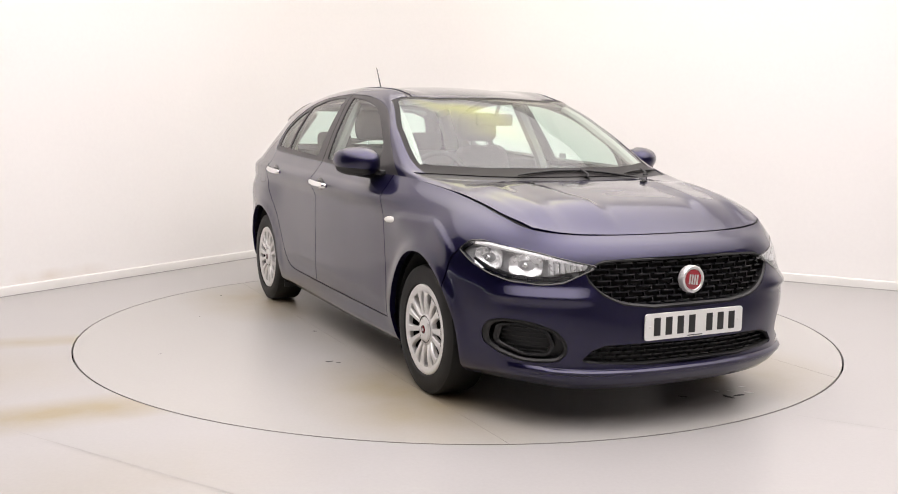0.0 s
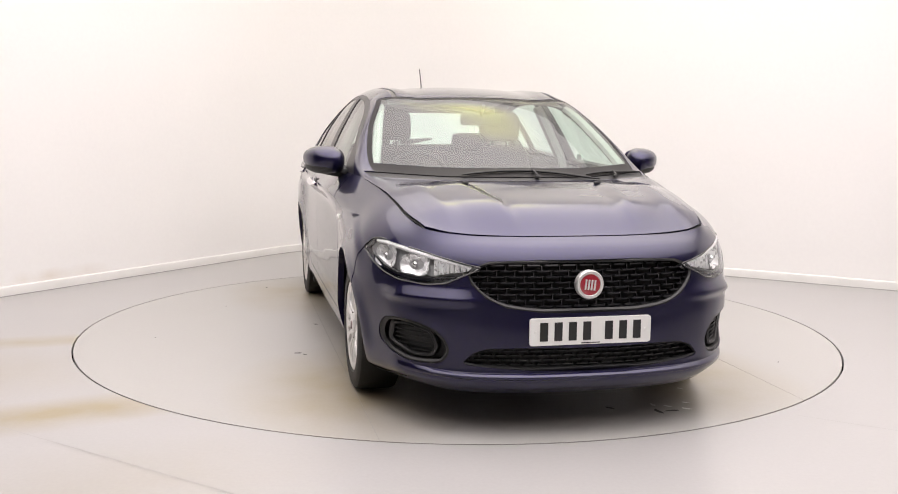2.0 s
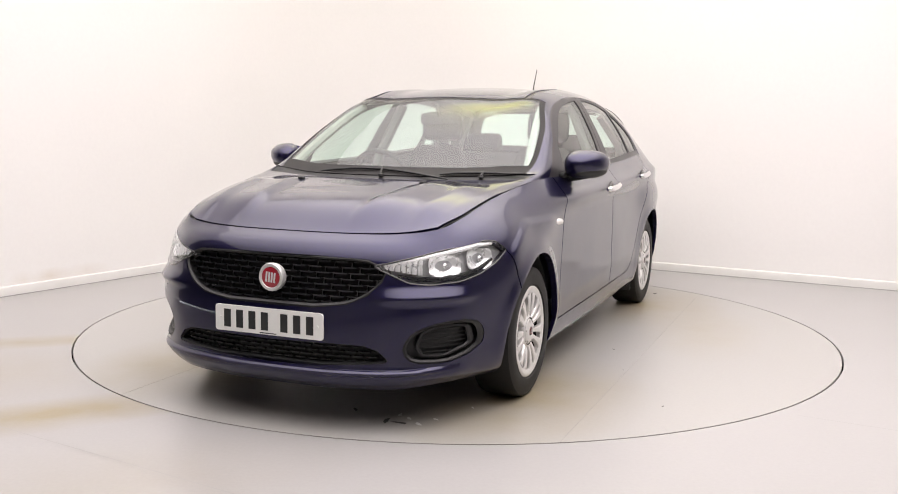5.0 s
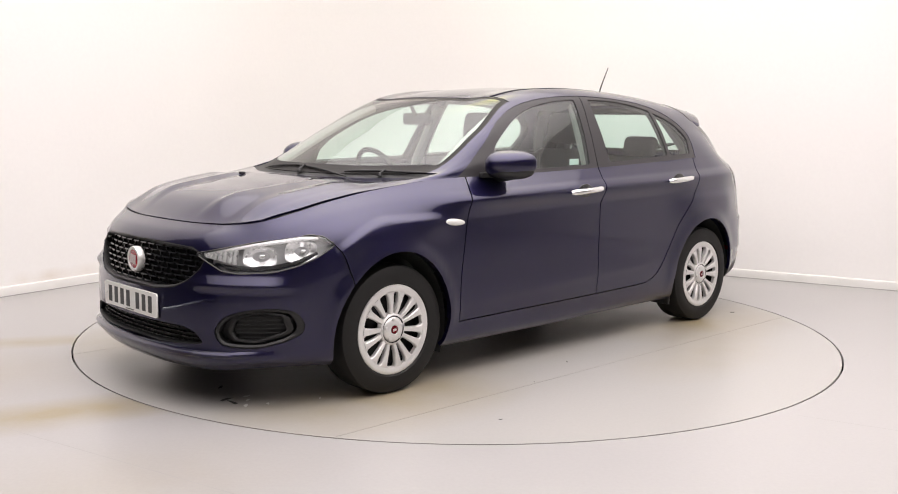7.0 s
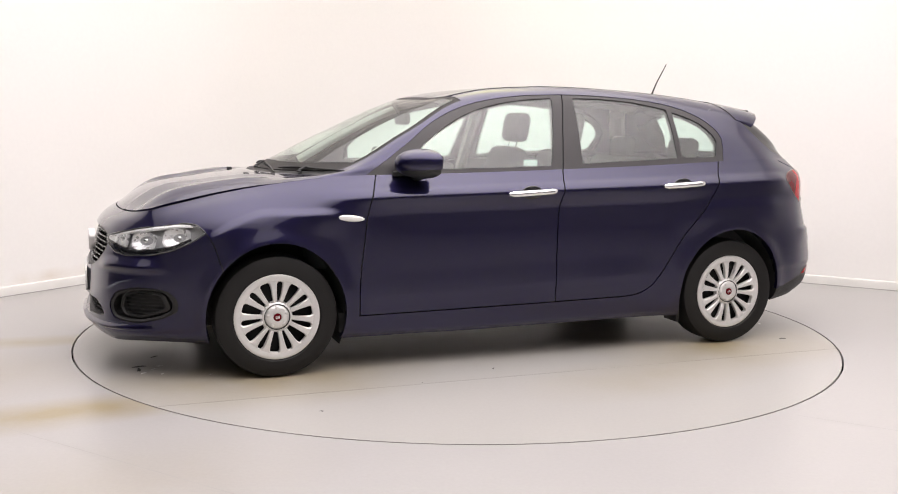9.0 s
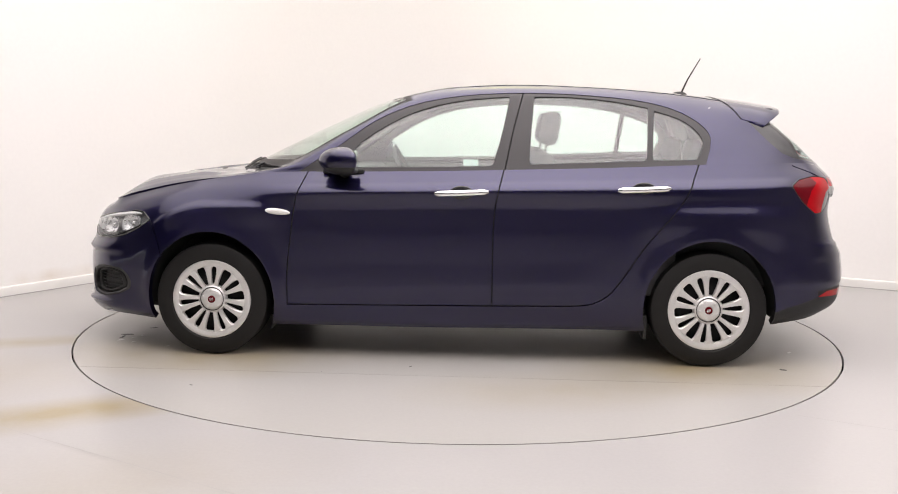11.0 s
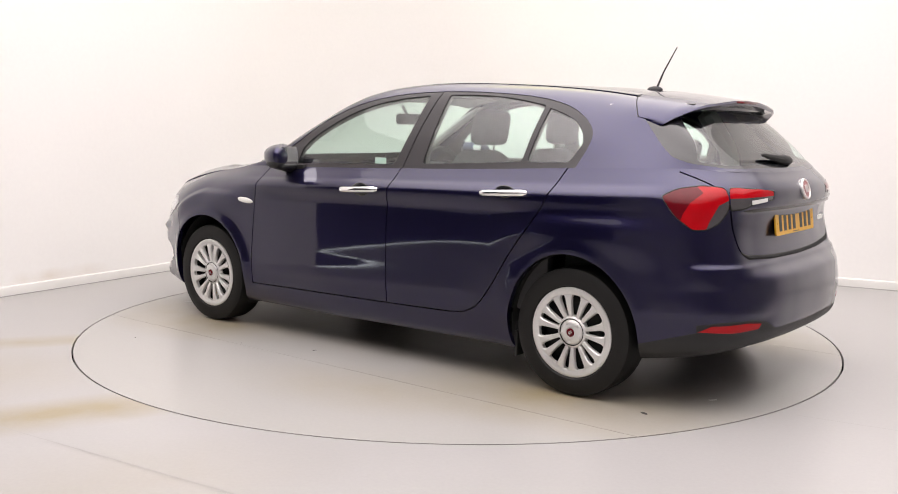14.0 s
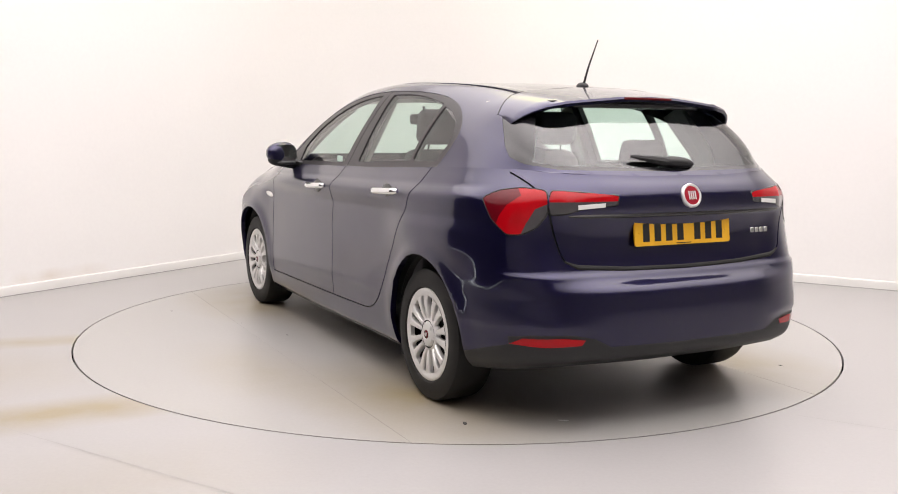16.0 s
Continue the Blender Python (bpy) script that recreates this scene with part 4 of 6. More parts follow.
def sort_upper():
    G = shaped_upper()
    bm = surface_mesh(G, grid_normals(G, True))
    cabin = lambda c: c.y > 0.50 and -1.5 < c.x < 1.0
    edge = [(q[0], q[1]) for q in G[0]]
    shut = moved(edge, 0.006)
    if sum(q[0] for q in shut) > sum(q[0] for q in edge):
        shut = moved(edge, -0.006)
    cut(bm, shut, (Vector((1, 0, 0)), Vector((0, 1, 0))), lambda c: c.x > 1.7, closed=False)
    cut(bm, DLO, SIDE, cabin, closed=False)
    for poly in (PANE_FRONT, PANE_REAR, PANE_QUARTER):
        cut(bm, rounded(poly, 3, 0.12), SIDE, cabin)
    seam_cut(bm, DOOR_POST, SIDE, cabin)
    tail = lambda c: c.x < -1.35
    cut(bm, SIDE_BLACK_EDGE, SIDE, lambda c: c.x < -1.40 and c.y > .42, closed=False)
    cut(bm, rounded(REAR_BLACK, 3, .2), FRONT, tail)
    cut(bm, rounded(REAR_GLASS, 3, .2), FRONT, tail)
    black, glass = rounded(REAR_BLACK, 3, .2), rounded(REAR_GLASS, 3, .2)
    panes = [("front_window", rounded(PANE_FRONT, 3, .12)), ("rear_window", rounded(PANE_REAR, 3, .12)), ("quarter_window", rounded(PANE_QUARTER, 3, .12))]

    def sort(c, iu, iv):
        s, fr = (c.x, c.z), (c.y, c.z)
        if iu < 4 * N_U:
            if iu >= 4 * N_U - 4 and iv >= N_V + 3:
                return "cowl"
            if iu >= 4 * N_U - 3:
                return "side_frame"
            if iv == 0 or (iu == 0 and distance((c.x, c.y), edge) < 0.0045):
                return "seam"
            return "bonnet"
        if cabin(c) and inside(s, DLO_FILL) and iv < 2 * N_V + 3:
            for name, poly in panes:
                if inside(s, poly):
                    return name
            if distance(s, DOOR_POST) < SEAM * 1.1:
                return "seam"
            return "window_frame"
        if iu < 6 * N_U and iv >= 2 * N_V:
            k = iv - 2 * N_V
            if iu < 4 * N_U + 3 or iu >= 6 * N_U - 1 or k < 1:
                return "screen_border"
            return "windscreen"
        if c.x < -1.35 and inside(fr, glass) and iu >= 10 * N_U - 2:
            return "rear_glass"
        if c.x < -1.5 and c.y > .42 and inside(s, SIDE_BLACK):
            return "rear_glass_border"
        if c.x < -1.5 and inside(fr, black) and iu >= 10 * N_U - 2:
            return "rear_glass_border"
        if iu >= 11 * N_U and iv > 0 and c.y < .70:
            return "tailgate"
        if iv >= 2 * N_V + 4 and iu < 10 * N_U:
            return "roof"
        if iu >= 10 * N_U and iv >= 2 * N_V + 4:
            return "tailgate"
        if iv == 2 * N_V + 3 and 6 * N_U <= iu < 10 * N_U - 2:
            return "roof_groove"
        return "side_frame"

    SKIN.take(bm, sort)
    return bm


def skin_parts():
    from mathutils.bvhtree import BVHTree
    low, high = sort_lower(), sort_upper()
    trees = BVHTree.FromBMesh(low), BVHTree.FromBMesh(high)
    low.free(), high.free()
    SKIN.make("bonnet", "bonnet", PAINT, both=True, hem=0.02)
    SKIN.make("front_bumper", "front_bumper", PAINT, both=True, hem=0.03)
    SKIN.make("roof", "roof", PAINT, both=True)
    SKIN.make("roof_groove", "roof_groove", GLOSS_BLACK, both=True, sink=0.005)
    SKIN.make("tailgate", "tailgate", PAINT, both=True, hem=0.02)
    SKIN.make("rear_bumper", "rear_bumper", PAINT, both=True, hem=0.02)
    SKIN.make("rear_valance", "rear_valance", BLACK, both=True, hem=0.03, label="unpainted black plastic lower rear bumper")
    SKIN.make("seam", "shut_line", GAP, both=True, sink=0.012, hem=0)
    SKIN.make("cowl", "cowl", BLACK, both=True, sink=0.006, label="black plastic cowl below the windscreen")
    SKIN.make("windscreen", "windscreen", SCREEN, both=True, hem=0, sink=0.002)
    SKIN.make("screen_border", "screen_border", SCREEN_BLACK, both=True, hem=0.006, sink=0.002, label="black printed border of the windscreen")
    SKIN.make("rear_glass", "rear_glass", GLASS, both=True, hem=0, sink=0.002)
    SKIN.make("rear_glass_border", "rear_glass_border", GLOSS_BLACK, both=True, hem=0.008, sink=0.002)
    for mirror in (False, True):
        k = dict(mirror=mirror)
        SKIN.make("wing", "front_wing", PAINT, hem=0.03, **k)
        SKIN.make("quarter", "rear_quarter", PAINT, hem=0.03, **k)
        SKIN.make("sill", "sill", PAINT, hem=0.02, **k)
        SKIN.make("side_frame", "side_frame", PAINT, hem=0.02, label="navy painted pillars and roof edge", **k)
        SKIN.make("front_door", "front_door", PAINT, hem=0.02, **k)
        SKIN.make("rear_door", "rear_door", PAINT, hem=0.02, **k)
        SKIN.make("window_frame", "window_frame", PILLAR_BLACK, hem=0.03, sink=0.003, label="satin black window frame", **k)
        SKIN.make("front_window", "front_window", GLASS, hem=0, sink=0.008, **k)
        SKIN.make("rear_window", "rear_window", GLASS, hem=0, sink=0.008, **k)
        SKIN.make("quarter_window", "quarter_window", GLASS, hem=0, sink=0.008, **k)
        lamp = SKIN.make("headlamp", "headlamp", LENS, hem=0, label="clear headlamp lens over chrome reflectors", **k)
        SKIN.make("headlamp", "housing", HOUSING, hem=0, sink=0.036, parent=lamp, label="grey headlamp housing", **k)
        lamp = SKIN.make("tail_lamp", "tail_lamp", RED, hem=0.02, label="red tail lamp lens", **k)
        SKIN.make("lamp_outer", "outer_lens", DEEP_RED, hem=0.02, parent=lamp, label="dark red outer lamp lens", **k)
        SKIN.make("lamp_clear", "clear_lens", SMOKE, hem=0.02, parent=lamp, label="smoked grey lamp lens", **k)
        lamp = SKIN.make("gate_lamp", "tailgate_lamp", RED, hem=0.02, label="red tailgate lamp with clear reversing lens", **k)
        SKIN.make("gate_clear", "clear_lens", SMOKE, hem=0.02, parent=lamp, label="smoked grey lamp lens", **k)
        SKIN.make("rear_reflector", "rear_reflector", RED, hem=0.01, sink=-0.002, label="red rear reflector", **k)
    return trees


LOW_TREE, HIGH_TREE = skin_parts()


def front_at(y, z):
    """The nose's place and normal straight ahead of (y, z)."""
    s = -1 if y < 0 else 1
    hit, n, _, _ = LOW_TREE.ray_cast(Vector((4, abs(y), z)), Vector((-1, 0, 0)))
    return Vector((hit.x, s * hit.y, hit.z)), Vector((n.x, s * n.y, n.z))


def rear_at(y, z):
    s = -1 if y < 0 else 1
    hit, n, _, _ = LOW_TREE.ray_cast(Vector((-4, abs(y), z)), Vector((1, 0, 0)))
    if hit is None:
        hit, n, _, _ = HIGH_TREE.ray_cast(Vector((-4, abs(y), z)), Vector((1, 0, 0)))
    return Vector((hit.x, s * hit.y, hit.z)), Vector((n.x, s * n.y, n.z))


def side_at(x, z, s=1):
    tree = LOW_TREE if z < 0.99 else HIGH_TREE
    hit, n, _, _ = tree.ray_cast(Vector((x, 4, z)), Vector((0, -1, 0)))
    return Vector((hit.x, s * hit.y, hit.z)), Vector((n.x, s * n.y, n.z))


def top_at(x, y):
    s = -1 if y < 0 else 1
    hit, n, _, _ = HIGH_TREE.ray_cast(Vector((x, abs(y), 4)), Vector((0, 0, -1)))
    return Vector((hit.x, s * hit.y, hit.z)), Vector((n.x, s * n.y, n.z))


# ---- wheels ----
def wheel():
    """A steel wheel with a fourteen-spoke silver cover; its outer face looks along +y."""
    thing = new("wheel")
    bm = bmesh.new()
    profile = [(.190, -.095), (.213, -.098), (.245, -.100), (.279, -.097), (.297, -.088), (.3025, -.070), (.304, -.03), (.304, .03), (.3025, .070), (.297, .088),
               (.279, .097), (.245, .100), (.220, .098), (.213, .090), (.206, .076), (.20, .05)]
    lathe(bm, profile, 72)
    bmesh.ops.recalc_face_normals(bm, faces=bm.faces)
    part("tyre", bm, RUBBER, thing, "black rubber tyre")
    bm = bmesh.new()
    lathe(bm, [(.203, .078), (.19, .02), (.17, .03), (.08, .045), (.05, .04), (.0, .04)], 48)
    bmesh.ops.recalc_face_normals(bm, faces=bm.faces)
    part("steel_rim", bm, DARK, thing, "black steel rim behind the wheel cover")
    cover = bmesh.new()
    lathe(cover, [(.200, .070), (.2125, .086), (.2115, .092), (.204, .0955), (.196, .0945), (.184, .0925), (.177, .089), (.176, .070)], 84)
    lathe(cover, [(.080, .062), (.076, .080), (.070, .087), (.065, .0885), (.061, .0825), (.057, .0885), (.050, .093), (.038, .097), (.024, .098), (.022, .0955), (.0, .0955)], 56)
    bmesh.ops.recalc_face_normals(cover, faces=cover.faces)
    for f in cover.faces:
        c = f.calc_center_median()
        if f.normal.y < -0.3 and c.y > .08:
            f.normal_flip()
    cover_ob = part("wheel_cover", cover, SILVER, thing, "silver fourteen-spoke wheel cover")
    bm = bmesh.new()
    rows = []
    for r, w, y in ((.062, .0105, .080), (.078, .0102, .0860), (.092, .0104, .0900), (.115, .0118, .0930), (.14, .0140, .0945), (.162, .0172, .0945), (.171, .0215, .0938), (.179, .0345, .0928)):
        rows.append([bm.verts.new((r, yy, ww)) for ww, yy in ((-w, y - .022), (-w, y - .004), (-w * .72, y), (w * .72, y), (w, y - .004), (w, y - .022))])
    for p0, p1 in zip(rows, rows[1:]):
        for k in range(5):
            bm.faces.new((p0[k], p0[k + 1], p1[k + 1], p1[k]))
    bm.faces.ensure_lookup_table()
    bm.normal_update()
    if sum(f.normal.y for f in bm.faces) < 0:
        bmesh.ops.reverse_faces(bm, faces=bm.faces)
    spoke = part("spoke", bm, SILVER, cover_ob)
    for i in range(14):
        ob = spoke if i == 0 else new("spoke", spoke.data)
        ob.parent = cover_ob
        ob.matrix_basis = pose(0, 0, 0, 0, -360 * (i // 2 * 2 + (0.93 if i % 2 else 0.07) - 0.5) / 14, 0)
    bm = bmesh.new()
    lathe(bm, [(.0645, .0825), (.0640, .0880), (.0610, .0880), (.0605, .0825)], 56)
    bmesh.ops.recalc_face_normals(bm, faces=bm.faces)
    part("hub_groove", bm, DARK, cover_ob, "dark groove round the hub")
    for i in range(5):
        bm = bmesh.new()
        a = 2 * math.pi * (i + 0.3) / 5
        lathe(bm, [(.0095, .088), (.009, .0950), (.006, .0970), (.0, .0973)], 14, Matrix.Translation((.047 * math.cos(a), 0, .047 * math.sin(a))))
        part("bolt_cap", bm, SILVER, cover_ob)
    bm = bmesh.new()
    lathe(bm, [(.020, .0955), (.0195, .0985), (.017, .0992), (.0, .0992)], 28)
    part("badge", bm, DEEP_RED, cover_ob, "round dark red hub badge")
    bm = bmesh.new()
    for q in (-.008, -.0027, .0027, .008):
        box(bm, q - .0013, q + .0013, .0990, .1002, -.007, .007)
    part("badge_mark", bm, CHROME, cover_ob)
    return thing


def wheels():
    first = wheel()
    places = [(AXLE, 0.762, 8, 0), (-AXLE, 0.762, 31, 0), (AXLE, -0.762, 20, 180), (-AXLE, -0.762, 3, 180)]
    for i, (x, y, spin, turn) in enumerate(places):
        m = pose(x + CAR_X, y + CAR_Y, HUB_Z + 0.002, 0, 0, turn) @ pose(0, 0, 0, 0, spin, 0)
        ob = first if i == 0 else copy_thing(first, m)
        ob.parent = CAR
        ob.matrix_basis = m
        ob.name = "wheel"


def arch_liners():
    for x in (AXLE, -AXLE):
        for s in (1, -1):
            bm = bmesh.new()
            n = 28
            rings = []
            for y in (.50, .838):
                rings.append([bm.verts.new((x + (ARCH[0] + .004) * math.cos(a), s * (y - .006), .30 + (ARCH[1] + .004) * math.sin(a))) for a in [math.radians((-6 if x > 0 else -25) + (211 if x > 0 else 212) * i / n) for i in range(n + 1)]])
            for i in range(n):
                bm.faces.new((rings[0][i], rings[0][i + 1], rings[1][i + 1], rings[1][i]))
            bm.faces.new(rings[0])
            bmesh.ops.recalc_face_normals(bm, faces=bm.faces)
            on_car("arch_liner", bm, DARK, "black wheel arch liner")


def underbody():
    bm = bmesh.new()
    box(bm, -1.0, 1.0, -.80, .80, .185, .30, .02)
    box(bm, -1.70, 1.98, -.50, .50, .20, .34, .03)
    box(bm, 1.70, 2.0, -.52, .52, .19, .30, .03)
    box(bm, -1.95, -1.70, -.62, .62, .31, .42, .03)
    on_car("underbody", bm, DARK, "black underbody")
    bm = bmesh.new()
    box(bm, .55, 1.30, -.52, .52, .34, .80, .05)
    box(bm, 1.30, 2.0, -.50, .50, .34, .74, .05)
    on_car("engine_bay", bm, DARK)
    for s in (1, -1):
        bm = bmesh.new()
        box(bm, -1.005, -.985, s * .70, s * .83, .135, .26, .004)
        on_car("mud_flap", bm, BLACK, "small black plastic flap ahead of the rear wheel")
    for x in (AXLE, -AXLE):
        bm = bmesh.new()
        tube(bm, [(x, -.74, HUB_Z), (x, .74, HUB_Z)], .035, 12)
        on_car("axle", bm, DARK)
    for x in (AXLE, -AXLE):
        for s in (1, -1):
            bm = bmesh.new()
            lathe(bm, [(.0, 0), (.135, 0), (.135, .022), (.06, .022), (.055, .05), (0, .05)], 32, Matrix.Translation((x, s * .74, HUB_Z)))
            bmesh.ops.recalc_face_normals(bm, faces=bm.faces)
            on_car("brake_disc", bm, material("brake_iron", (.12, .10, .09), rough=.5, metal=.8, vary=.3))


# ---- the nose ----
def behind(y, z, depth):
    q, n = front_at(y, z)
    return Vector((q.x - depth, y, z))


def grid_panel(bm, outline, depth, at, nx=44, nz=14):
    """A backing that follows the body behind an opening."""
    ys = [q[0] for q in outline]
    zs = [q[1] for q in outline]
    lo_y, hi_y, lo_z, hi_z = min(ys) - .02, max(ys) + .02, min(zs) - .02, max(zs) + .02
    vs = [[bm.verts.new(at(lo_y + (hi_y - lo_y) * i / nx, lo_z + (hi_z - lo_z) * k / nz, depth)) for k in range(nz + 1)] for i in range(nx + 1)]
    for i in range(nx):
        for k in range(nz):
            bm.faces.new((vs[i][k], vs[i + 1][k], vs[i + 1][k + 1], vs[i][k + 1]))
    return bm


def whole(outline):
    """Both halves of an outline given on the left."""
    left = [q for q in outline if q[0] > 0]
    top = [q for q in left]
    return top + [(-y, z) for y, z in reversed(top)]


def mesh_bars(bm, outline, rows, pitch, at, half_h, half_w, depth0, depth1):
    """Staggered cells: level bars with short uprights between them, inside the outline."""
    poly = whole(outline)
    zs = [q[1] for q in poly]
    lo, hi = min(zs), max(zs)
    step = (hi - lo) / rows

    def bar(y0, y1, z0, z1, d0, d1):
        n = max(1, int(abs(y1 - y0) / .03))
        rings = []
        for i in range(n + 1):
            y = y0 + (y1 - y0) * i / n
            rings.append([bm.verts.new(at(y, z, d)) for z, d in ((z0, d1), (z0, d0), (z1, d0), (z1, d1))])
        for a, b in zip(rings, rings[1:]):
            for k in range(4):
                bm.faces.new((a[k], a[(k + 1) % 4], b[(k + 1) % 4], b[k]))
        bm.faces.new(rings[0]), bm.faces.new(rings[-1])

    for r in range(rows + 1):
        z = lo + step * r
        span = [y for y in np.arange(-.6, .6, .004) if inside((y, z), poly)]
        if span:
            y = min(span)
            k = math.floor(y / pitch)
            while k * pitch < max(span):
                c = k * pitch + (pitch / 2 if r % 2 else 0)
                a, b = max(c - pitch * .36, min(span)), min(c + pitch * .36, max(span))
                if b - a > .01:
                    bar(a, b, z - half_h, z + half_h, depth0, depth1)
                a, b = max(c + pitch * .36, min(span)), min(c + pitch * .64, max(span))
                if b - a > .006:
                    bar(a, b, z - half_h * .6, z + half_h * .6, depth0 + .018, depth1)
                k += 1
        if r < rows:
            k = -20
            while k < 20:
                c = k * pitch + (pitch / 2 if r % 2 else 0)
                if inside((c, z + step * .5), poly):
                    bar(c - half_w, c + half_w, z, z + step, depth0 + .016, depth1)
                k += 1
    bmesh.ops.recalc_face_normals(bm, faces=bm.faces)
    return bm


def frame_ring(bm, outline, at, width, depth0, depth1):
    """A moulded rim round an opening."""
    n = len(outline)
    c = Vector((sum(q[0] for q in outline) / n, sum(q[1] for q in outline) / n))
    rings = []
    for i, q in enumerate(outline):
        a, b = Vector(outline[i - 1]), Vector(outline[(i + 1) % n])
        way = (b - a).normalized()
        inn = Vector((-way.y, way.x))
        p = Vector(q)
        if inn.dot(c - p) < 0:
            inn = -inn
        rings.append([bm.verts.new(at((p + inn * w).x, (p + inn * w).y, d)) for w, d in ((-.004, depth1), (-.003, depth0), (width * .5, depth0 - .003), (width, depth0 + .004), (width, depth1))])
    for i in range(n):
        a, b = rings[i], rings[(i + 1) % n]
        for k in range(4):
            bm.faces.new((a[k], b[k], b[k + 1], a[k + 1]))
    bmesh.ops.recalc_face_normals(bm, faces=bm.faces)
    return bm


def nose():
    left = curved([q for q in GRILLE if q[0] > 0], 3)
    rim = left + [(-y, z) for y, z in reversed(left)]
    grille = on_car("grille", frame_ring(bmesh.new(), rim, behind, .014, .004, .05), BLACK, "black plastic grille with staggered cells")
    on_car("cell_mesh", mesh_bars(bmesh.new(), GRILLE, 9, .074, behind, .0030, .0022, .018, .045), GLOSS_BLACK, parent=grille)
    bm = grid_panel(bmesh.new(), rim, .05, behind)
    on_car("backing", bm, GAP, parent=grille)
    left = curved([q for q in INTAKE if q[0] > 0], 3)
    rim = left + [(-y, z) for y, z in reversed(left)]
    intake = on_car("lower_intake", frame_ring(bmesh.new(), rim, behind, .010, .006, .05), BLACK, "black lower air intake")
    on_car("cell_mesh", mesh_bars(bmesh.new(), INTAKE, 5, .055, behind, .0022, .0018, .026, .045), BLACK, parent=intake)
    on_car("backing", grid_panel(bmesh.new(), rim, .05, behind), GAP, parent=intake)
    # the bumper's lip under the intake, rising towards the wheel arches
    bm, rows = bmesh.new(), []
    for i in range(61):
        y = -.74 + 1.48 * i / 60
        away = max(0.0, (abs(y) - .42) / .32)
        z, out = .246 + .010 * away ** 1.6, .014 * min(1.0, (.74 - abs(y)) / .12) + .001
        row = []
        for dz, o in ((.016, .0005), (.006, out * .8), (.0, out), (-.006, out * .85), (-.013, .0005)):
            q, n = front_at(y, z + dz)
            row.append(bm.verts.new(q + n * o))
        rows.append(row)
    for a, b in zip(rows, rows[1:]):
        for k in range(4):
            bm.faces.new((a[k], a[k + 1], b[k + 1], b[k]))
    bmesh.ops.recalc_face_normals(bm, faces=bm.faces)
    on_car("bumper_lip", bm, PAINT)
    for s in (1, -1):
        fog = [(s * y, z) for y, z in FOG]
        near = lambda y, z, d: fog_at(y, z, d)
        bezel = on_car("fog_bezel", frame_ring(bmesh.new(), fog, near, .015, .006, .05), BLACK, "black fog lamp blank with textured insert")
        on_car("backing", grid_panel(bmesh.new(), fog, .055, near, 14, 10), BLACK, parent=bezel)
        mid = rounded([(s * .612, .352), (s * .635, .415), (s * .72, .440), (s * .770, .425), (s * .776, .345), (s * .70, .303), (s * .63, .312)], 4, .30)
        bm = frame_ring(bmesh.new(), mid, near, .010, .020, .05)
        for k in range(6):
            z = .326 + k * .0185
            a, b = (.632, .760) if k < 5 else (.655, .755)
            tube(bm, [near(s * (a + (b - a) * i / 5), z, .034) for i in range(6)], .003, 6)
        on_car("insert", bm, BLACK, parent=bezel)
    # round badge on the grille
    q, n = front_at(0, .615)
    m = Matrix.Translation(q + Vector((.001, 0, 0))) @ pose(0, 0, 0, 0, -6, -90)
    bm = bmesh.new()
    lathe(bm, [(.058, -.02), (.060, .004), (.056, .012), (.046, .012), (.043, .008)], 48, m)
    badge = on_car("front_badge", bm, SILVER, "round red badge with a chrome ring")
    bm = bmesh.new()
    lathe(bm, [(.043, .009), (.03, .0105), (.0, .011)], 40, m)
    on_car("badge_face", bm, BADGE_RED, parent=badge)
    badge_bars(m, badge, .021, .013)
    plate("front_plate", WHITE_PLATE, Vector((2.1935, 0, .432)), 0, "white front number plate with dark bars")


def fog_at(y, z, d):
    s = -1 if y < 0 else 1
    q, n = front_at(min(abs(y), .835) * s, z)
    way = Vector((.8, s * .6, 0))
    return q - way * d


def badge_bars(m, parent, high, gap):
    bm = bmesh.new()
    for k in (-1.5, -.5, .5, 1.5):
        box_m = m @ Matrix.Translation((k * gap, .0115, 0))
        bmesh.ops.create_cube(bm, size=1.0, matrix=box_m @ Matrix.Diagonal((gap * .55, .003, high * 2, 1)))
    on_car("badge_mark", bm, SILVER, parent=parent)


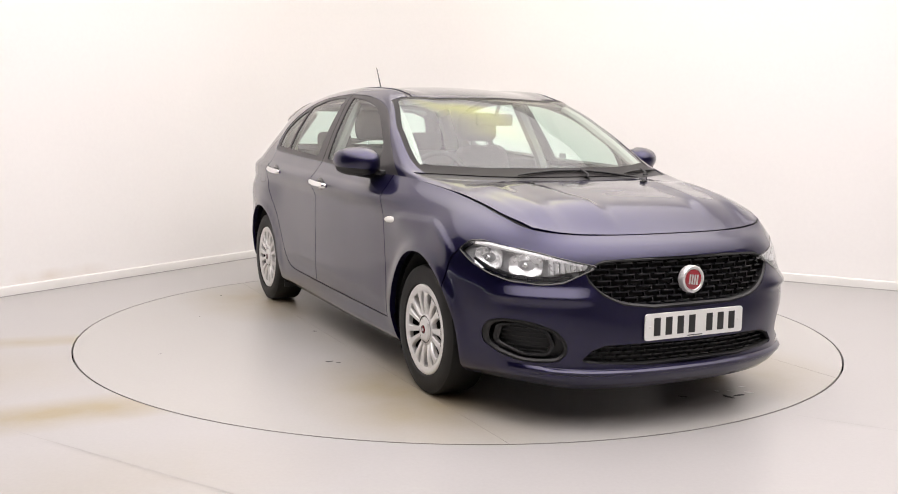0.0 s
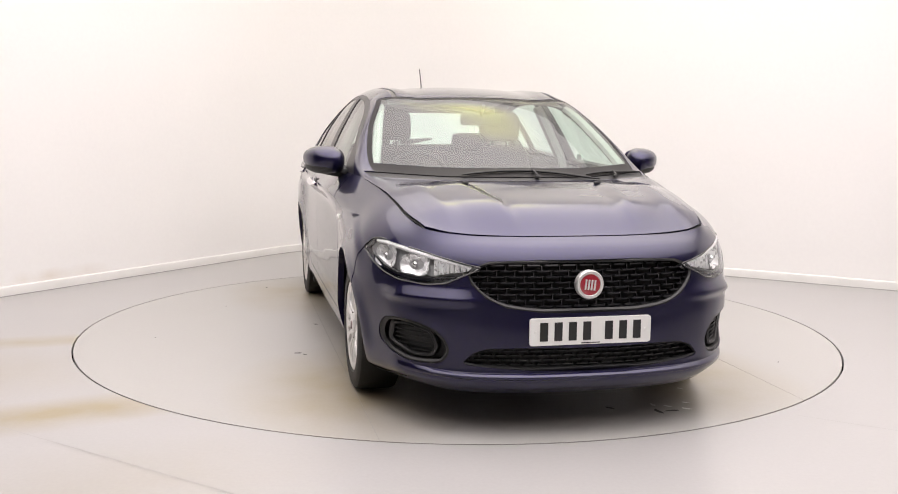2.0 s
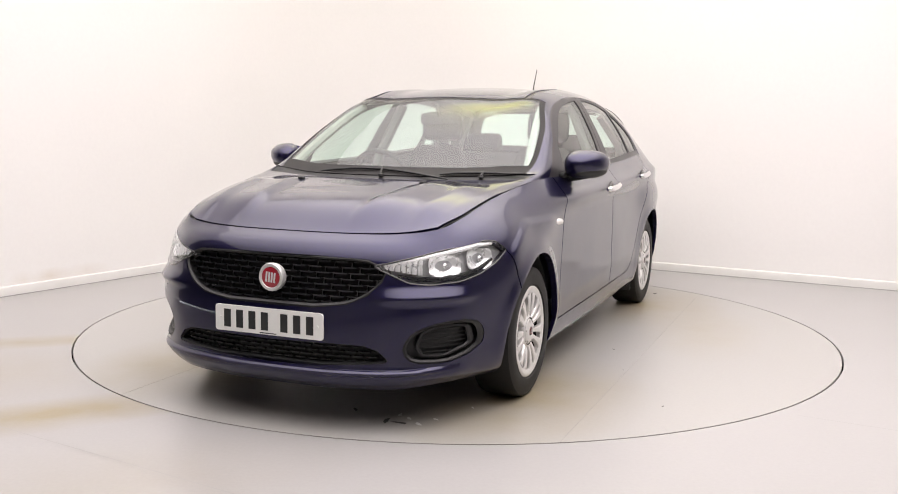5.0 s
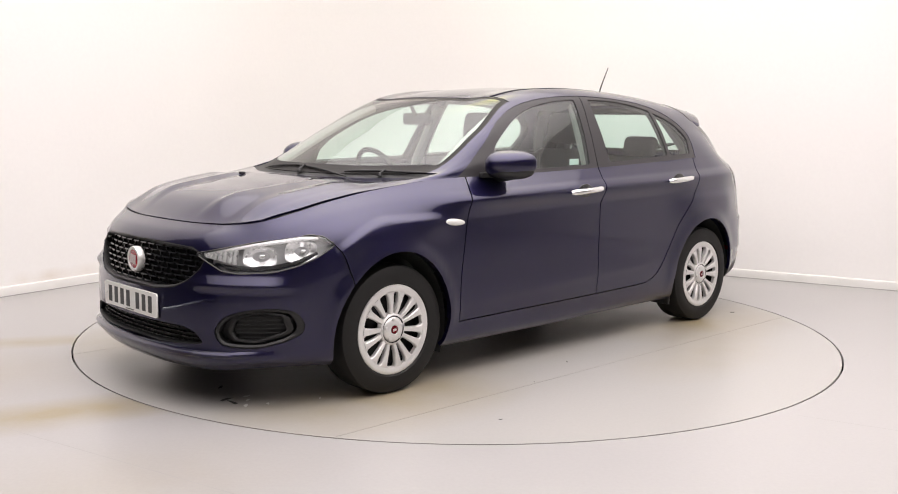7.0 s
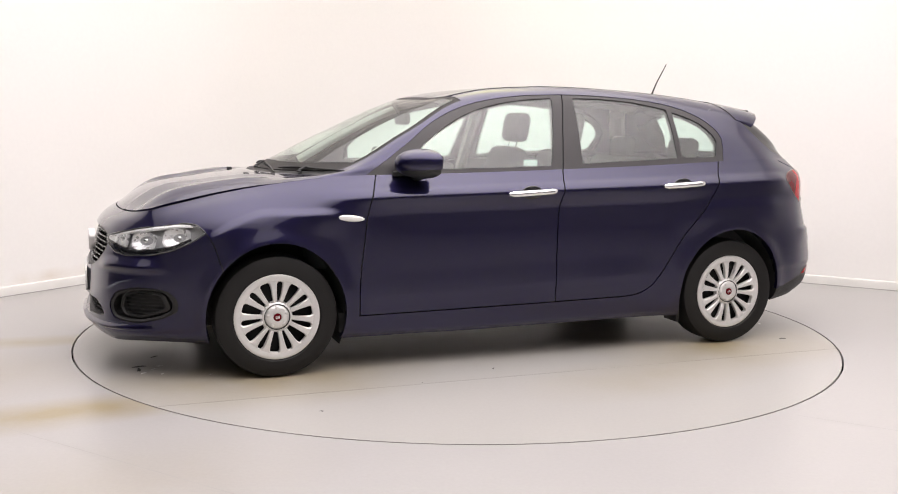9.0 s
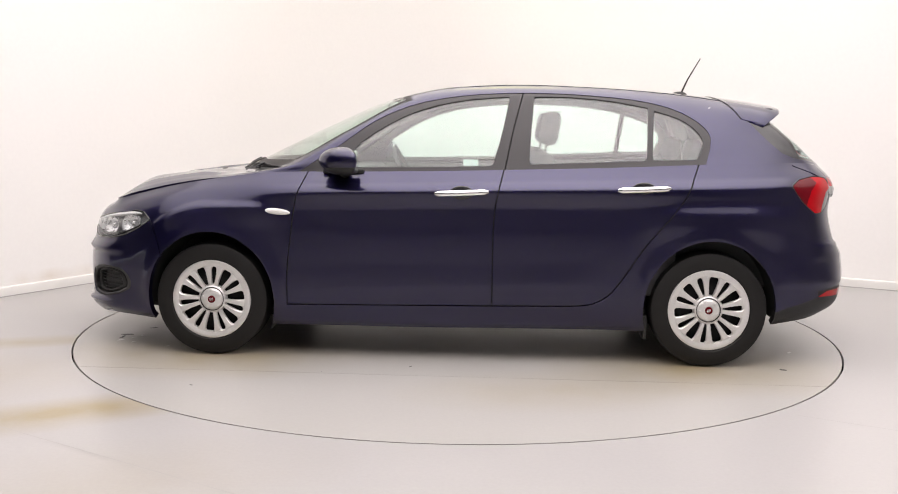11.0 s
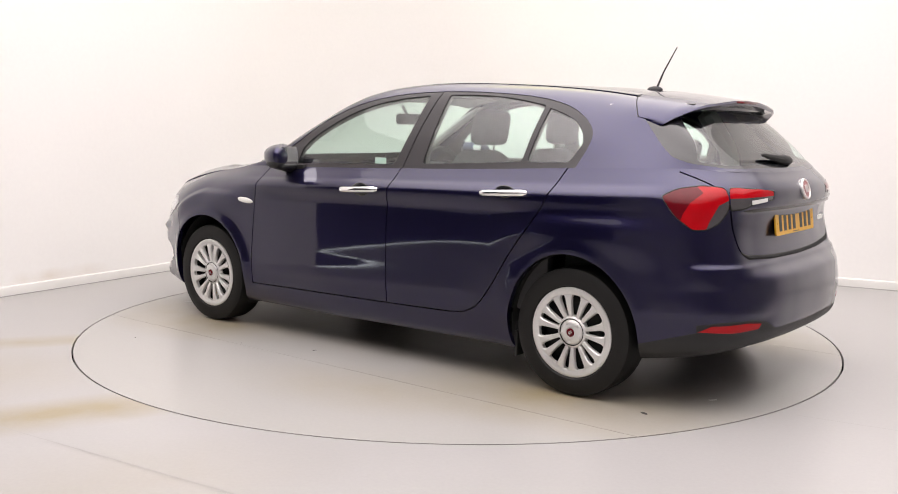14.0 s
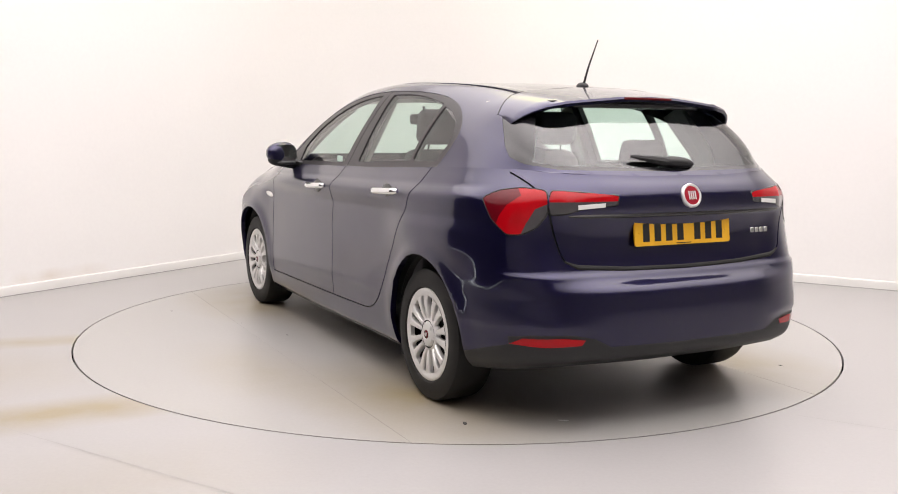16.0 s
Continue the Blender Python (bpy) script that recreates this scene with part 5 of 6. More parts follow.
def plate(name, mat, middle, turn, label, lean=0):
    """A number plate 520 by 111 mm; its characters are plain bars."""
    m = Matrix.Translation(middle) @ pose(0, 0, 0, 0, 0, turn) @ pose(0, 0, 0, 0, lean, 0)
    bm = bmesh.new()
    outline = rounded([(-.26, -.0555), (.26, -.0555), (.26, .0555), (-.26, .0555)], 4, .12)
    face = m @ Matrix(((0, 0, 1, 0), (1, 0, 0, 0), (0, 1, 0, 0), (0, 0, 0, 1)))
    slab(bm, outline, face @ Matrix.Translation((0, 0, -.004)), .008)
    bmesh.ops.recalc_face_normals(bm, faces=bm.faces)
    ob = on_car(name, bm, mat, label)
    marks = [(k - .008, .034, -.038, .038) for k in (-.192, -.131, -.070, -.009, .085, .146, .207)] + [(0, .08, -.051, -.047)]
    for k, w, c, d in marks:
        bm = bmesh.new()
        slab(bm, [(k - w / 2, c), (k + w / 2, c), (k + w / 2, d), (k - w / 2, d)], face @ Matrix.Translation((0, 0, .0035)), .0016)
        bmesh.ops.recalc_face_normals(bm, faces=bm.faces)
        on_car("bar", bm, INK, "dark bar", parent=ob, smooth=False)
    for k in (-.235, .235):
        bm = bmesh.new()
        lathe(bm, [(.006, .003), (.005, .0065), (0, .007)], 12, m @ Matrix.Translation((0, k, 0)) @ pose(0, 0, 0, 0, 0, -90))
        on_car("screw", bm, mat, parent=ob)


def corner_at(view, out, a, z):
    q = view[0] * a + Vector((0, 0, z)) + out * 3
    hit, n, _, _ = LOW_TREE.ray_cast(q, -out)
    return hit, n


def headlamp_insides():
    """Behind each lens: two squarish reflector bowls, a ribbed indicator, a bright brow and a black lower trim."""
    out = Vector((.7513, .66, 0))
    lamps_ = [o for o in CAR.children if o.name.startswith("headlamp")]

    def at(s, a, z, deep):
        hit, n = corner_at(NOSE_CORNER, out, a, z)
        return Vector((hit.x, s * hit.y, hit.z)) - Vector((out.x, s * out.y, 0)) * deep

    def top(a):
        return np.interp(a, [-1.062, -.930, -.780, -.560, -.505], [.680, .708, .738, .768, .761])

    def bowl(s, a0, a1, z0, z1, deep, n=12):
        """A pressed reflector: a rounded rectangle that deepens towards its middle."""
        bm, rows = bmesh.new(), []
        for i in range(n + 1):
            u = 2 * i / n - 1
            row = []
            for k in range(n + 1):
                v = 2 * k / n - 1
                r = (abs(u) ** 4 + abs(v) ** 4) ** .25
                f = max(abs(u), abs(v)) / max(r, 1e-6)
                a, z = (a0 + a1) / 2 + (a1 - a0) / 2 * u * f, (z0 + z1) / 2 + (z1 - z0) / 2 * v * f
                row.append(bm.verts.new(at(s, a, z, .016 + deep * (1 - min(1.0, math.hypot(u * f, v * f)) ** 2))))
            rows.append(row)
        for p0, p1 in zip(rows, rows[1:]):
            for k in range(n):
                bm.faces.new((p0[k], p0[k + 1], p1[k + 1], p1[k]))
        bmesh.ops.recalc_face_normals(bm, faces=bm.faces)
        return bm

    for s, lamp in zip((1, -1), lamps_):
        for a0, a1, z0, z1 in ((-.660, -.530, .652, .738), (-.835, -.690, .634, .716)):
            ob = on_car("reflector", bowl(s, a0, a1, z0, z1, .030), BOWL, "pressed chrome reflector bowl", parent=lamp)
            q = at(s, (a0 + a1) / 2, (z0 + z1) / 2, .030)
            bm = bmesh.new()
            tube(bm, [q - Vector((.012, 0, 0)), q, q + Vector((.008, 0, 0))], [.013, .012, .004], 14)
            on_car("bulb", bm, CHROME, parent=lamp)
        for i in range(8):
            a = -1.030 + i * .0225
            h = .006 + .0040 * i
            bm = bmesh.new()
            tube(bm, [at(s, a, .676 - h, .016), at(s, a + .006, .676 + h * .75, .014)], .0108, 8)
            on_car("indicator_rib", bm, BOWL, "ribbed clear indicator", parent=lamp)
        line = [-1.045, -.98, -.90, -.80, -.70, -.60, -.53]
        on_car("brow", tube(bmesh.new(), [at(s, a, top(a) - .012, .010) for a in line], [.003, .006, .008, .009, .010, .010, .006], 8), LENS_TRIM, "bright strip along the lamp's top", parent=lamp)
        line = [(-.96, .640), (-.88, .624), (-.78, .622), (-.68, .632), (-.60, .652), (-.53, .688)]
        on_car("lower_trim", tube(bmesh.new(), [at(s, a, z, .022) for a, z in line], [.006, .011, .013, .013, .011, .007], 8), GLOSS_BLACK, "black lower lamp trim", parent=lamp)


def lamp_seals():
    """Dark rubber seams round the front and rear lamps."""
    front_out, rear_out = Vector((.7513, .66, 0)), Vector((-.7513, .66, 0))
    for kind, outline, view, out in (("headlamp", HEADLAMP, NOSE_CORNER, front_out), ("tail_lamp", TAIL_LAMP, TAIL_CORNER, rear_out), ("tailgate_lamp", GATE_LAMP, TAIL_CORNER, rear_out)):
        for s, lamp in zip((1, -1), [o for o in CAR.children if o.name.split(".")[0] == kind]):
            pts = []
            for a, z in outline + outline[:1]:
                hit, n = corner_at(view, out, a, z)
                if hit is not None:
                    pts.append(Vector((hit.x - n.x * .001, s * (hit.y - n.y * .001), hit.z - n.z * .001)))
            on_car("lamp_seal", tube(bmesh.new(), pts, .0035, 6), GLOSS_BLACK, "dark seam round the lamp", parent=lamp)


# ---- screen, mirrors, handles and other fittings ----
def blade(bm, a, b, lift=.006):
    pts = []
    for i in range(13):
        t = i / 12
        x, y = a[0] + (b[0] - a[0]) * t, a[1] + (b[1] - a[1]) * t
        q, n = top_at(x, y)
        pts.append(q + n * lift)
    tube(bm, pts, [.003] + [.006] * 11 + [.003], 8)
    return pts


def wipers():
    for root, tip, hub in (((1.245, .40), (1.225, -.31), (1.288, .06)), ((1.21, .34), (.985, .71), (1.14, .53))):
        bm = bmesh.new()
        pts = blade(bm, root, tip)
        wiper = on_car("wiper", bm, BLACK, "black windscreen wiper")
        q, n = top_at(*hub)
        bm = bmesh.new()
        mid = pts[6]
        tube(bm, [q + n * .010, (q + n * .008 + mid) / 2 + n * .006, mid + n * .008], [.007, .006, .005], 8)
        lathe(bm, [(.014, 0), (.013, .008), (.008, .012), (0, .013)], 18, Matrix.Translation(q) @ pose(0, 0, 0, 90))
        on_car("wiper_arm", bm, BLACK, parent=wiper)


def washers():
    for s in (1, -1):
        q, n = top_at(1.385, s * .33)
        bm = bmesh.new()
        box(bm, q.x - .016, q.x + .014, q.y - .013, q.y + .013, q.z - .004, q.z + .011, .005)
        on_car("washer_nozzle", bm, BLACK, "black washer nozzle")


def door_mirrors():
    for s in (1, -1):
        bm = bmesh.new()
        made = bmesh.ops.create_uvsphere(bm, u_segments=36, v_segments=22, radius=1.0)
        for v in made["verts"]:
            x, y, z = v.co
            front_ = max(0.0, x)
            r = (abs(y) ** 2.6 + abs(z) ** 2.6) ** (1 / 2.6) / max(math.hypot(y, z), 1e-6)
            y, z = y / max(r, 1e-6) ** .9, z / max(r, 1e-6) ** .9
            taper = 1 - .16 * y
            v.co = (.135 * (x if x > 0 else x * .38) - .050 * y, y * .106, z * .072 * taper + .006 * y)
        cap = bm
        for v in cap.verts:
            v.co = Vector((.585 + v.co.x, s * (.914 + v.co.y), 1.056 + v.co.z))
        if s < 0:
            bmesh.ops.reverse_faces(cap, faces=cap.faces)
        low = bmesh.new()
        thing = on_car("door_mirror", cap, PAINT, "navy door mirror with a black base")
        box(low, .525, .62, s * .845, s * .965, .990, 1.015, .012)
        tube(low, [(.60, s * .80, .992), (.60, s * .86, .996), (.59, s * .92, 1.004)], [.034, .030, .026], 12)
        box(low, .50, .72, s * .798, s * .828, .985, 1.012, .008)
        shell = bmesh.new()
        made = bmesh.ops.create_uvsphere(shell, u_segments=28, v_segments=14, radius=1.0)
        for v in made["verts"]:
            x, y, z = v.co
            v.co = Vector((.585 + .116 * (x if x > 0 else x * .38) - .046 * y, s * (.914 + .096 * y), 1.022 + .043 * min(z, .35)))
        if s < 0:
            bmesh.ops.reverse_faces(shell, faces=shell.faces)
        on_car("lower_shell", shell, BLACK, "black lower mirror shell", parent=thing)
        on_car("mirror_base", low, BLACK, "black plastic mirror base", parent=thing)
        bm = bmesh.new()
        outline = rounded([(-.080, -.052), (.075, -.054), (.080, .048), (-.070, .055)], 4, .35)
        m = Matrix(((0, 0, 1, .538), (s, 0, 0, s * .910), (0, 1, 0, 1.060), (0, 0, 0, 1)))
        slab(bm, outline, m, -.004)
        bmesh.ops.recalc_face_normals(bm, faces=bm.faces)
        on_car("mirror_glass", bm, CHROME, parent=thing)


def handles():
    for s in (1, -1):
        for x0, x1, z0, z1 in ((.117, -.157, .893, .907), (-.822, -1.088, .925, .938)):
            bm = bmesh.new()
            pts = []
            for i in range(15):
                t = i / 14
                x, z = x0 + (x1 - x0) * t, z0 + (z1 - z0) * t
                q, n = side_at(x, z, s)
                pts.append(q + Vector((0, s, 0)) * (.012 + .020 * math.sin(math.pi * t) ** .6))
            tube(bm, pts, [.009] + [.0165] * 13 + [.009], 12)
            handle = on_car("door_handle", bm, CHROME, "chrome door handle")
            q, n = side_at((x0 + x1) / 2, (z0 + z1) / 2, s)
            # no hollow here: a flat black bulge gives the recess its shade
            bm = bmesh.new()
            made = bmesh.ops.create_uvsphere(bm, u_segments=24, v_segments=12, radius=1.0)
            for v in made["verts"]:
                v.co = Vector((q.x + v.co.x * .062, q.y + s * (v.co.y * .006 - .0015), q.z + v.co.z * .036))
            on_car("handle_cup", bm, GLOSS_BLACK, "flat black bulge for the shade in the handle's finger recess", parent=handle)


def repeaters():
    for s in (1, -1):
        bm = bmesh.new()
        made = bmesh.ops.create_uvsphere(bm, u_segments=24, v_segments=12, radius=1.0)
        q, n = side_at(.955, .783, s)
        for v in made["verts"]:
            v.co = Vector((q.x + v.co.x * .070 + v.co.z * .012, q.y + s * v.co.y * .009, q.z + v.co.z * .0175 + v.co.x * .003))
        on_car("side_repeater", bm, AMBER, "clear side indicator in a chrome surround")


def fuel_flap():
    """The flap's round-cornered joint on the right rear quarter."""
    ring = rounded([(-1.36, .835), (-1.21, .835), (-1.21, .975), (-1.36, .975)], 5, .3)
    pts = []
    for x, z in ring + ring[:1]:
        q, n = side_at(x, z, -1)
        pts.append(q - n * .0008)
    on_car("fuel_flap_joint", tube(bmesh.new(), pts, .0018, 6), GAP, "thin joint round the fuel flap")


def antenna():
    q, n = top_at(-1.27, 0)
    bm = bmesh.new()
    made = bmesh.ops.create_uvsphere(bm, u_segments=20, v_segments=12, radius=1.0)
    for v in made["verts"]:
        v.co = Vector((q.x + v.co.x * .045, v.co.y * .020, q.z + max(v.co.z, -.2) * .020))
    base = on_car("antenna", bm, BLACK, "black roof antenna")
    bm = bmesh.new()
    tube(bm, [(q.x - .012, 0, q.z + .012), (q.x - .045, 0, q.z + .09), (-1.385, 0, 1.655)], [.006, .0045, .0028], 8)
    on_car("mast", bm, BLACK, parent=base)


# ---- the tail ----
def spoiler():
    bm = bmesh.new()
    ys = [-.606, -.598, -.575, -.545, -.50, -.42, -.30, -.15, 0, .15, .30, .42, .50, .545, .575, .598, .606]
    rings = []
    for y in ys:
        k = abs(y) / .606
        end_ = max(0.0, (abs(y) - .40) / .206)
        x0 = -1.415 - .085 * end_ ** 2
        x1 = -1.765 + .075 * k ** 3 + .075 * end_ ** 3
        base, n = top_at(x0, y)
        ring = []
        for t in (0, .25, .5, .75, 1):
            ring.append((x0 + (x1 - x0) * t, base.z + .0035 - (.036 * t + .012 * t * t + .006 * k * t) * (1 - .45 * end_ ** 2)))
        end, thin = ring[-1], 1 - .55 * end_ ** 2
        ring += [(end[0] - .006, end[1] - .010 * thin), (end[0] + .004, end[1] - .022 * thin), (end[0] + .10 * thin, end[1] - .030 * thin), (x0 - .03, ring[0][1] - .06 * thin), (x0, ring[0][1] - .02)]
        rings.append([bm.verts.new((x, y, z)) for x, z in ring])
    for a, b in zip(rings, rings[1:]):
        m = len(a)
        for k in range(m):
            bm.faces.new((a[k], a[(k + 1) % m], b[(k + 1) % m], b[k]))
    bm.faces.new(rings[0]), bm.faces.new(rings[-1])
    bmesh.ops.recalc_face_normals(bm, faces=bm.faces)
    ob = on_car("roof_spoiler", bm, PAINT, "navy roof spoiler over the rear glass")
    pts = []
    for i in range(41):
        y = -.606 + 1.212 * i / 40
        q, n = top_at(-1.410 - .085 * max(0.0, (abs(y) - .40) / .206) ** 2, y)
        pts.append(q + n * .001)
    on_car("shut_line", tube(bmesh.new(), pts, .0024, 6), GAP)
    bm = bmesh.new()
    tip = -1.765
    z = top_at(-1.415, 0)[0].z + .0035 - .044
    box(bm, tip - .0085, tip + .01, -.13, .13, z - .020, z - .008, .004)
    on_car("brake_light", bm, DEEP_RED, "dark red high brake light", parent=ob)
    bm = bmesh.new()
    box(bm, -1.70, -1.55, -.46, .46, z - .055, z - .026, .008)
    on_car("spoiler_underside", bm, GLOSS_BLACK, parent=ob)


def tail():
    plate("rear_plate", YELLOW_PLATE, rear_at(0, .815)[0] + Vector((-.008, 0, 0)), 180, "yellow rear number plate with dark bars", lean=-7)
    q, n = rear_at(0, .968)
    m = Matrix.Translation(q + n * .001) @ n.to_track_quat("Y", "Z").to_matrix().to_4x4()
    bm = bmesh.new()
    lathe(bm, [(.050, -.01), (.052, .004), (.048, .010), (.042, .010), (.040, .007)], 44, m)
    badge = on_car("rear_badge", bm, SILVER, "round red badge with a chrome ring")
    bm = bmesh.new()
    lathe(bm, [(.040, .007), (.02, .009), (0, .009)], 36, m)
    on_car("badge_face", bm, BADGE_RED, parent=badge)
    badge_bars(m @ Matrix.Translation((0, -.002, 0)), badge, .018, .011)
    # model lettering as plain bars
    bm = bmesh.new()
    for k in range(4):
        q, n = rear_at(-.425 - k * .030, .80)
        box(bm, q.x - .004, q.x + .002, q.y - .011, q.y + .011, q.z - .012, q.z + .012, .002, 1)
    on_car("model_mark", bm, CHROME, "small chrome bars in place of lettering")
    # black bar in place of the shade under the tailgate's fold
    bm = bmesh.new()
    pts = []
    for i in range(21):
        y = -.57 + 1.14 * i / 20
        q, n = rear_at(y, .893)
        pts.append(q + n * .0005)
    tube(bm, pts, [.004] + [.009] * 19 + [.004], 8)
    on_car("tailgate_fold", bm, GLOSS_BLACK)
    bm = bmesh.new()
    pts = []
    for i in range(41):
        y = -.585 + 1.17 * i / 40
        q, n = rear_at(y, np.interp(abs(y), [0, .30, .535, .585], [.667, .671, .687, .712]))
        pts.append(q - n * .002)
    tube(bm, pts, [.004, .007] + [.0105] * 37 + [.007, .004], 8)
    on_car("tailgate_gap", bm, GAP, "dark gap between tailgate and bumper")
    # rear wiper
    wip = bmesh.new()
    made = bmesh.ops.create_uvsphere(wip, u_segments=20, v_segments=10, radius=1.0)
    for v in made["verts"]:
        v.co = Vector((-1.955 + v.co.x * .034 + .0, -.01 + v.co.y * .098, 1.102 + v.co.z * .026 + .02 * (v.co.y) * .3))
    ob = on_car("rear_wiper", wip, BLACK, "black rear wiper on the tailgate glass")
    bm = bmesh.new()
    pts = [Vector((-1.965 + .028 * i / 9, .05 + .17 * i / 9, 1.105 + .024 * i / 9)) for i in range(10)]
    tube(bm, pts, [.020, .020, .018, .017, .015, .013, .012, .010, .008, .005], 8)
    on_car("wiper_blade", bm, BLACK, parent=ob)
    # clear reversing lenses and the darker outer parts of the lamps
    for s in (1, -1):
        gate = [o for o in CAR.children if o.name.startswith("tailgate_lamp")][0 if s > 0 else 1]
        outer = [o for o in CAR.children if o.name.startswith("tail_lamp")][0 if s > 0 else 1]
        bm = bmesh.new()
        rows = []
        for i in range(9):
            y = .425 + .115 * i / 8
            top, bot = .946 - .001 * i, .929 - .0012 * i
            rows.append([rear_at(s * y, z)[0] + Vector((-.004, 0, 0)) for z in (bot, top)])
        vs = [[bm.verts.new(q) for q in r] for r in rows]
        for a, b in zip(vs, vs[1:]):
            bm.faces.new((a[0], b[0], b[1], a[1]))
        bmesh.ops.recalc_face_normals(bm, faces=bm.faces)
        on_car("reversing_lens", bm, AMBER, "clear reversing lens", parent=gate)


# ---- inside the cabin ----
def seat(y):
    thing = new("seat")
    thing.parent = CAR
    thing.location = (CAR_X, CAR_Y, 0)
    bm = bmesh.new()
    box(bm, -.22, .30, y - .24, y + .24, .40, .56, .06, 3)
    part("seat_cushion", bm, FABRIC, thing)
    bm = bmesh.new()
    box(bm, -.09, .09, -.235, .235, -.30, .32, .07, 3)
    for v in bm.verts:
        if v.co.z > 0:
            v.co.y *= 1 - .28 * v.co.z / .32
    bm.transform(pose(-.36, y, .80, 0, -18, 0))
    part("backrest", bm, FABRIC, thing)
    bm = bmesh.new()
    box(bm, -.05, .05, -.135, .135, -.095, .095, .045, 4)
    bm.transform(pose(-.49, y, 1.235, 0, -10, 0))
    rest = part("headrest", bm, FABRIC, thing)
    for k in (-.06, .06):
        bm = bmesh.new()
        tube(bm, [(-.45, y + k, 1.05), (-.485, y + k, 1.20)], .006, 8)
        part("headrest_post", bm, CHROME, rest)


def cabin():
    for y in (.37, -.37):
        seat(y)
    bm = bmesh.new()
    box(bm, -1.20, -.70, -.62, .62, .42, .56, .06, 3)
    bench = on_car("rear_bench", bm, FABRIC, "charcoal fabric rear bench")
    bm = bmesh.new()
    box(bm, -.08, .08, -.62, .62, -.28, .26, .06, 3)
    bm.transform(pose(-1.18, 0, .80, 0, -18, 0))
    on_car("backrest", bm, FABRIC, parent=bench)
    for y in (.36, -.36):
        bm = bmesh.new()
        box(bm, -.045, .045, -.125, .125, -.07, .07, .04, 3)
        bm.transform(pose(-1.295, y, 1.115, 0, -12, 0))
        on_car("headrest", bm, FABRIC, parent=bench)
    bm = bmesh.new()
    box(bm, -1.86, -1.32, -.58, .58, .985, 1.00, .006)
    on_car("parcel_shelf", bm, FABRIC, "dark parcel shelf")
    bm = bmesh.new()
    box(bm, -1.95, 1.05, -.66, .66, .30, .36, .02)
    on_car("cabin_floor", bm, FABRIC)
    bm = bmesh.new()
    box(bm, .62, 1.12, -.70, .70, .50, .90, .06, 3)
    box(bm, .60, 1.14, -.70, .70, .84, .955, .05, 4)
    box(bm, .55, .74, -.62, -.16, .90, .99, .04, 3)
    on_car("dashboard", bm, DASH, "dark grey dashboard")
    bm = bmesh.new()
    box(bm, -.25, .65, -.10, .10, .36, .60, .04, 3)
    on_car("centre_console", bm, DASH)
    # steering wheel on the right-hand side
    m = Matrix.Translation((.40, -.37, .93)) @ pose(0, 0, 0, 0, 0, -90) @ pose(0, 0, 0, -24, 0, 0)
    bm = bmesh.new()
    n = 40
    tube(bm, [m @ Vector((.178 * math.cos(2 * math.pi * i / n), 0, .178 * math.sin(2 * math.pi * i / n))) for i in range(n + 1)], .015, 10)
    wheel_ = on_car("steering_wheel", bm, BLACK, "black steering wheel on the right-hand side")
    bm = bmesh.new()
    tube(bm, [m @ Vector((-.17, 0, 0)), m @ Vector((.17, 0, 0))], .018, 8)
    tube(bm, [m @ Vector((0, 0, -.17)), m @ Vector((0, 0, 0))], .018, 8)
    lathe(bm, [(.07, -.03), (.07, .015), (.05, .028), (0, .03)], 24, m)
    on_car("steering_hub", bm, BLACK, parent=wheel_)
    # inside mirror and lining
    bm = bmesh.new()
    box(bm, .40, .43, -.12, .12, 1.245, 1.312, .018, 3)
    tube(bm, [(.43, 0, 1.30), (.47, 0, 1.36)], .010, 8)
    on_car("inside_mirror", bm, BLACK, "black interior mirror")
    bm = bmesh.new()
    rows = []
    for i in range(23):
        x = .34 - 1.9 * i / 22
        rows.append([bm.verts.new(top_at(x, y)[0] - Vector((0, 0, .030))) for y in (-.52, -.4, -.25, 0, .25, .4, .52)])
    for a, b in zip(rows, rows[1:]):
        for k in range(6):
            bm.faces.new((a[k], a[k + 1], b[k + 1], b[k]))
    on_car("headlining", bm, LINING, "pale grey headlining")
    for s in (1, -1):
        bm = bmesh.new()
        box(bm, -.20, .85, s * .74, s * .80, .36, .985, .02)
        box(bm, -1.15, -.22, s * .74, s * .80, .36, 1.02, .02)
        box(bm, -1.70, -1.15, s * .58, s * .66, .40, 1.03, .02)
        on_car("door_lining", bm, DASH, "dark grey inner door lining")
        bm = bmesh.new()
        pts = [top_at(.90 - .62 * i / 10, s * (.705 - .125 * i / 10))[0] for i in range(11)]
        tube(bm, [q - Vector((0, s * .02, .035)) for q in pts], .026, 8)
        tube(bm, [(-.30, s * .575, 1.37), (-.255, s * .72, 1.05), (-.23, s * .76, .90)], .035, 8)
        tube(bm, [(-1.33, s * .52, 1.33), (-1.42, s * .64, 1.12), (-1.45, s * .66, .95)], .055, 8)
        on_car("pillar_lining", bm, LINING, "pale grey pillar lining")
    q, n = side_at(-.06, 1.065, 1)
    bm = bmesh.new()
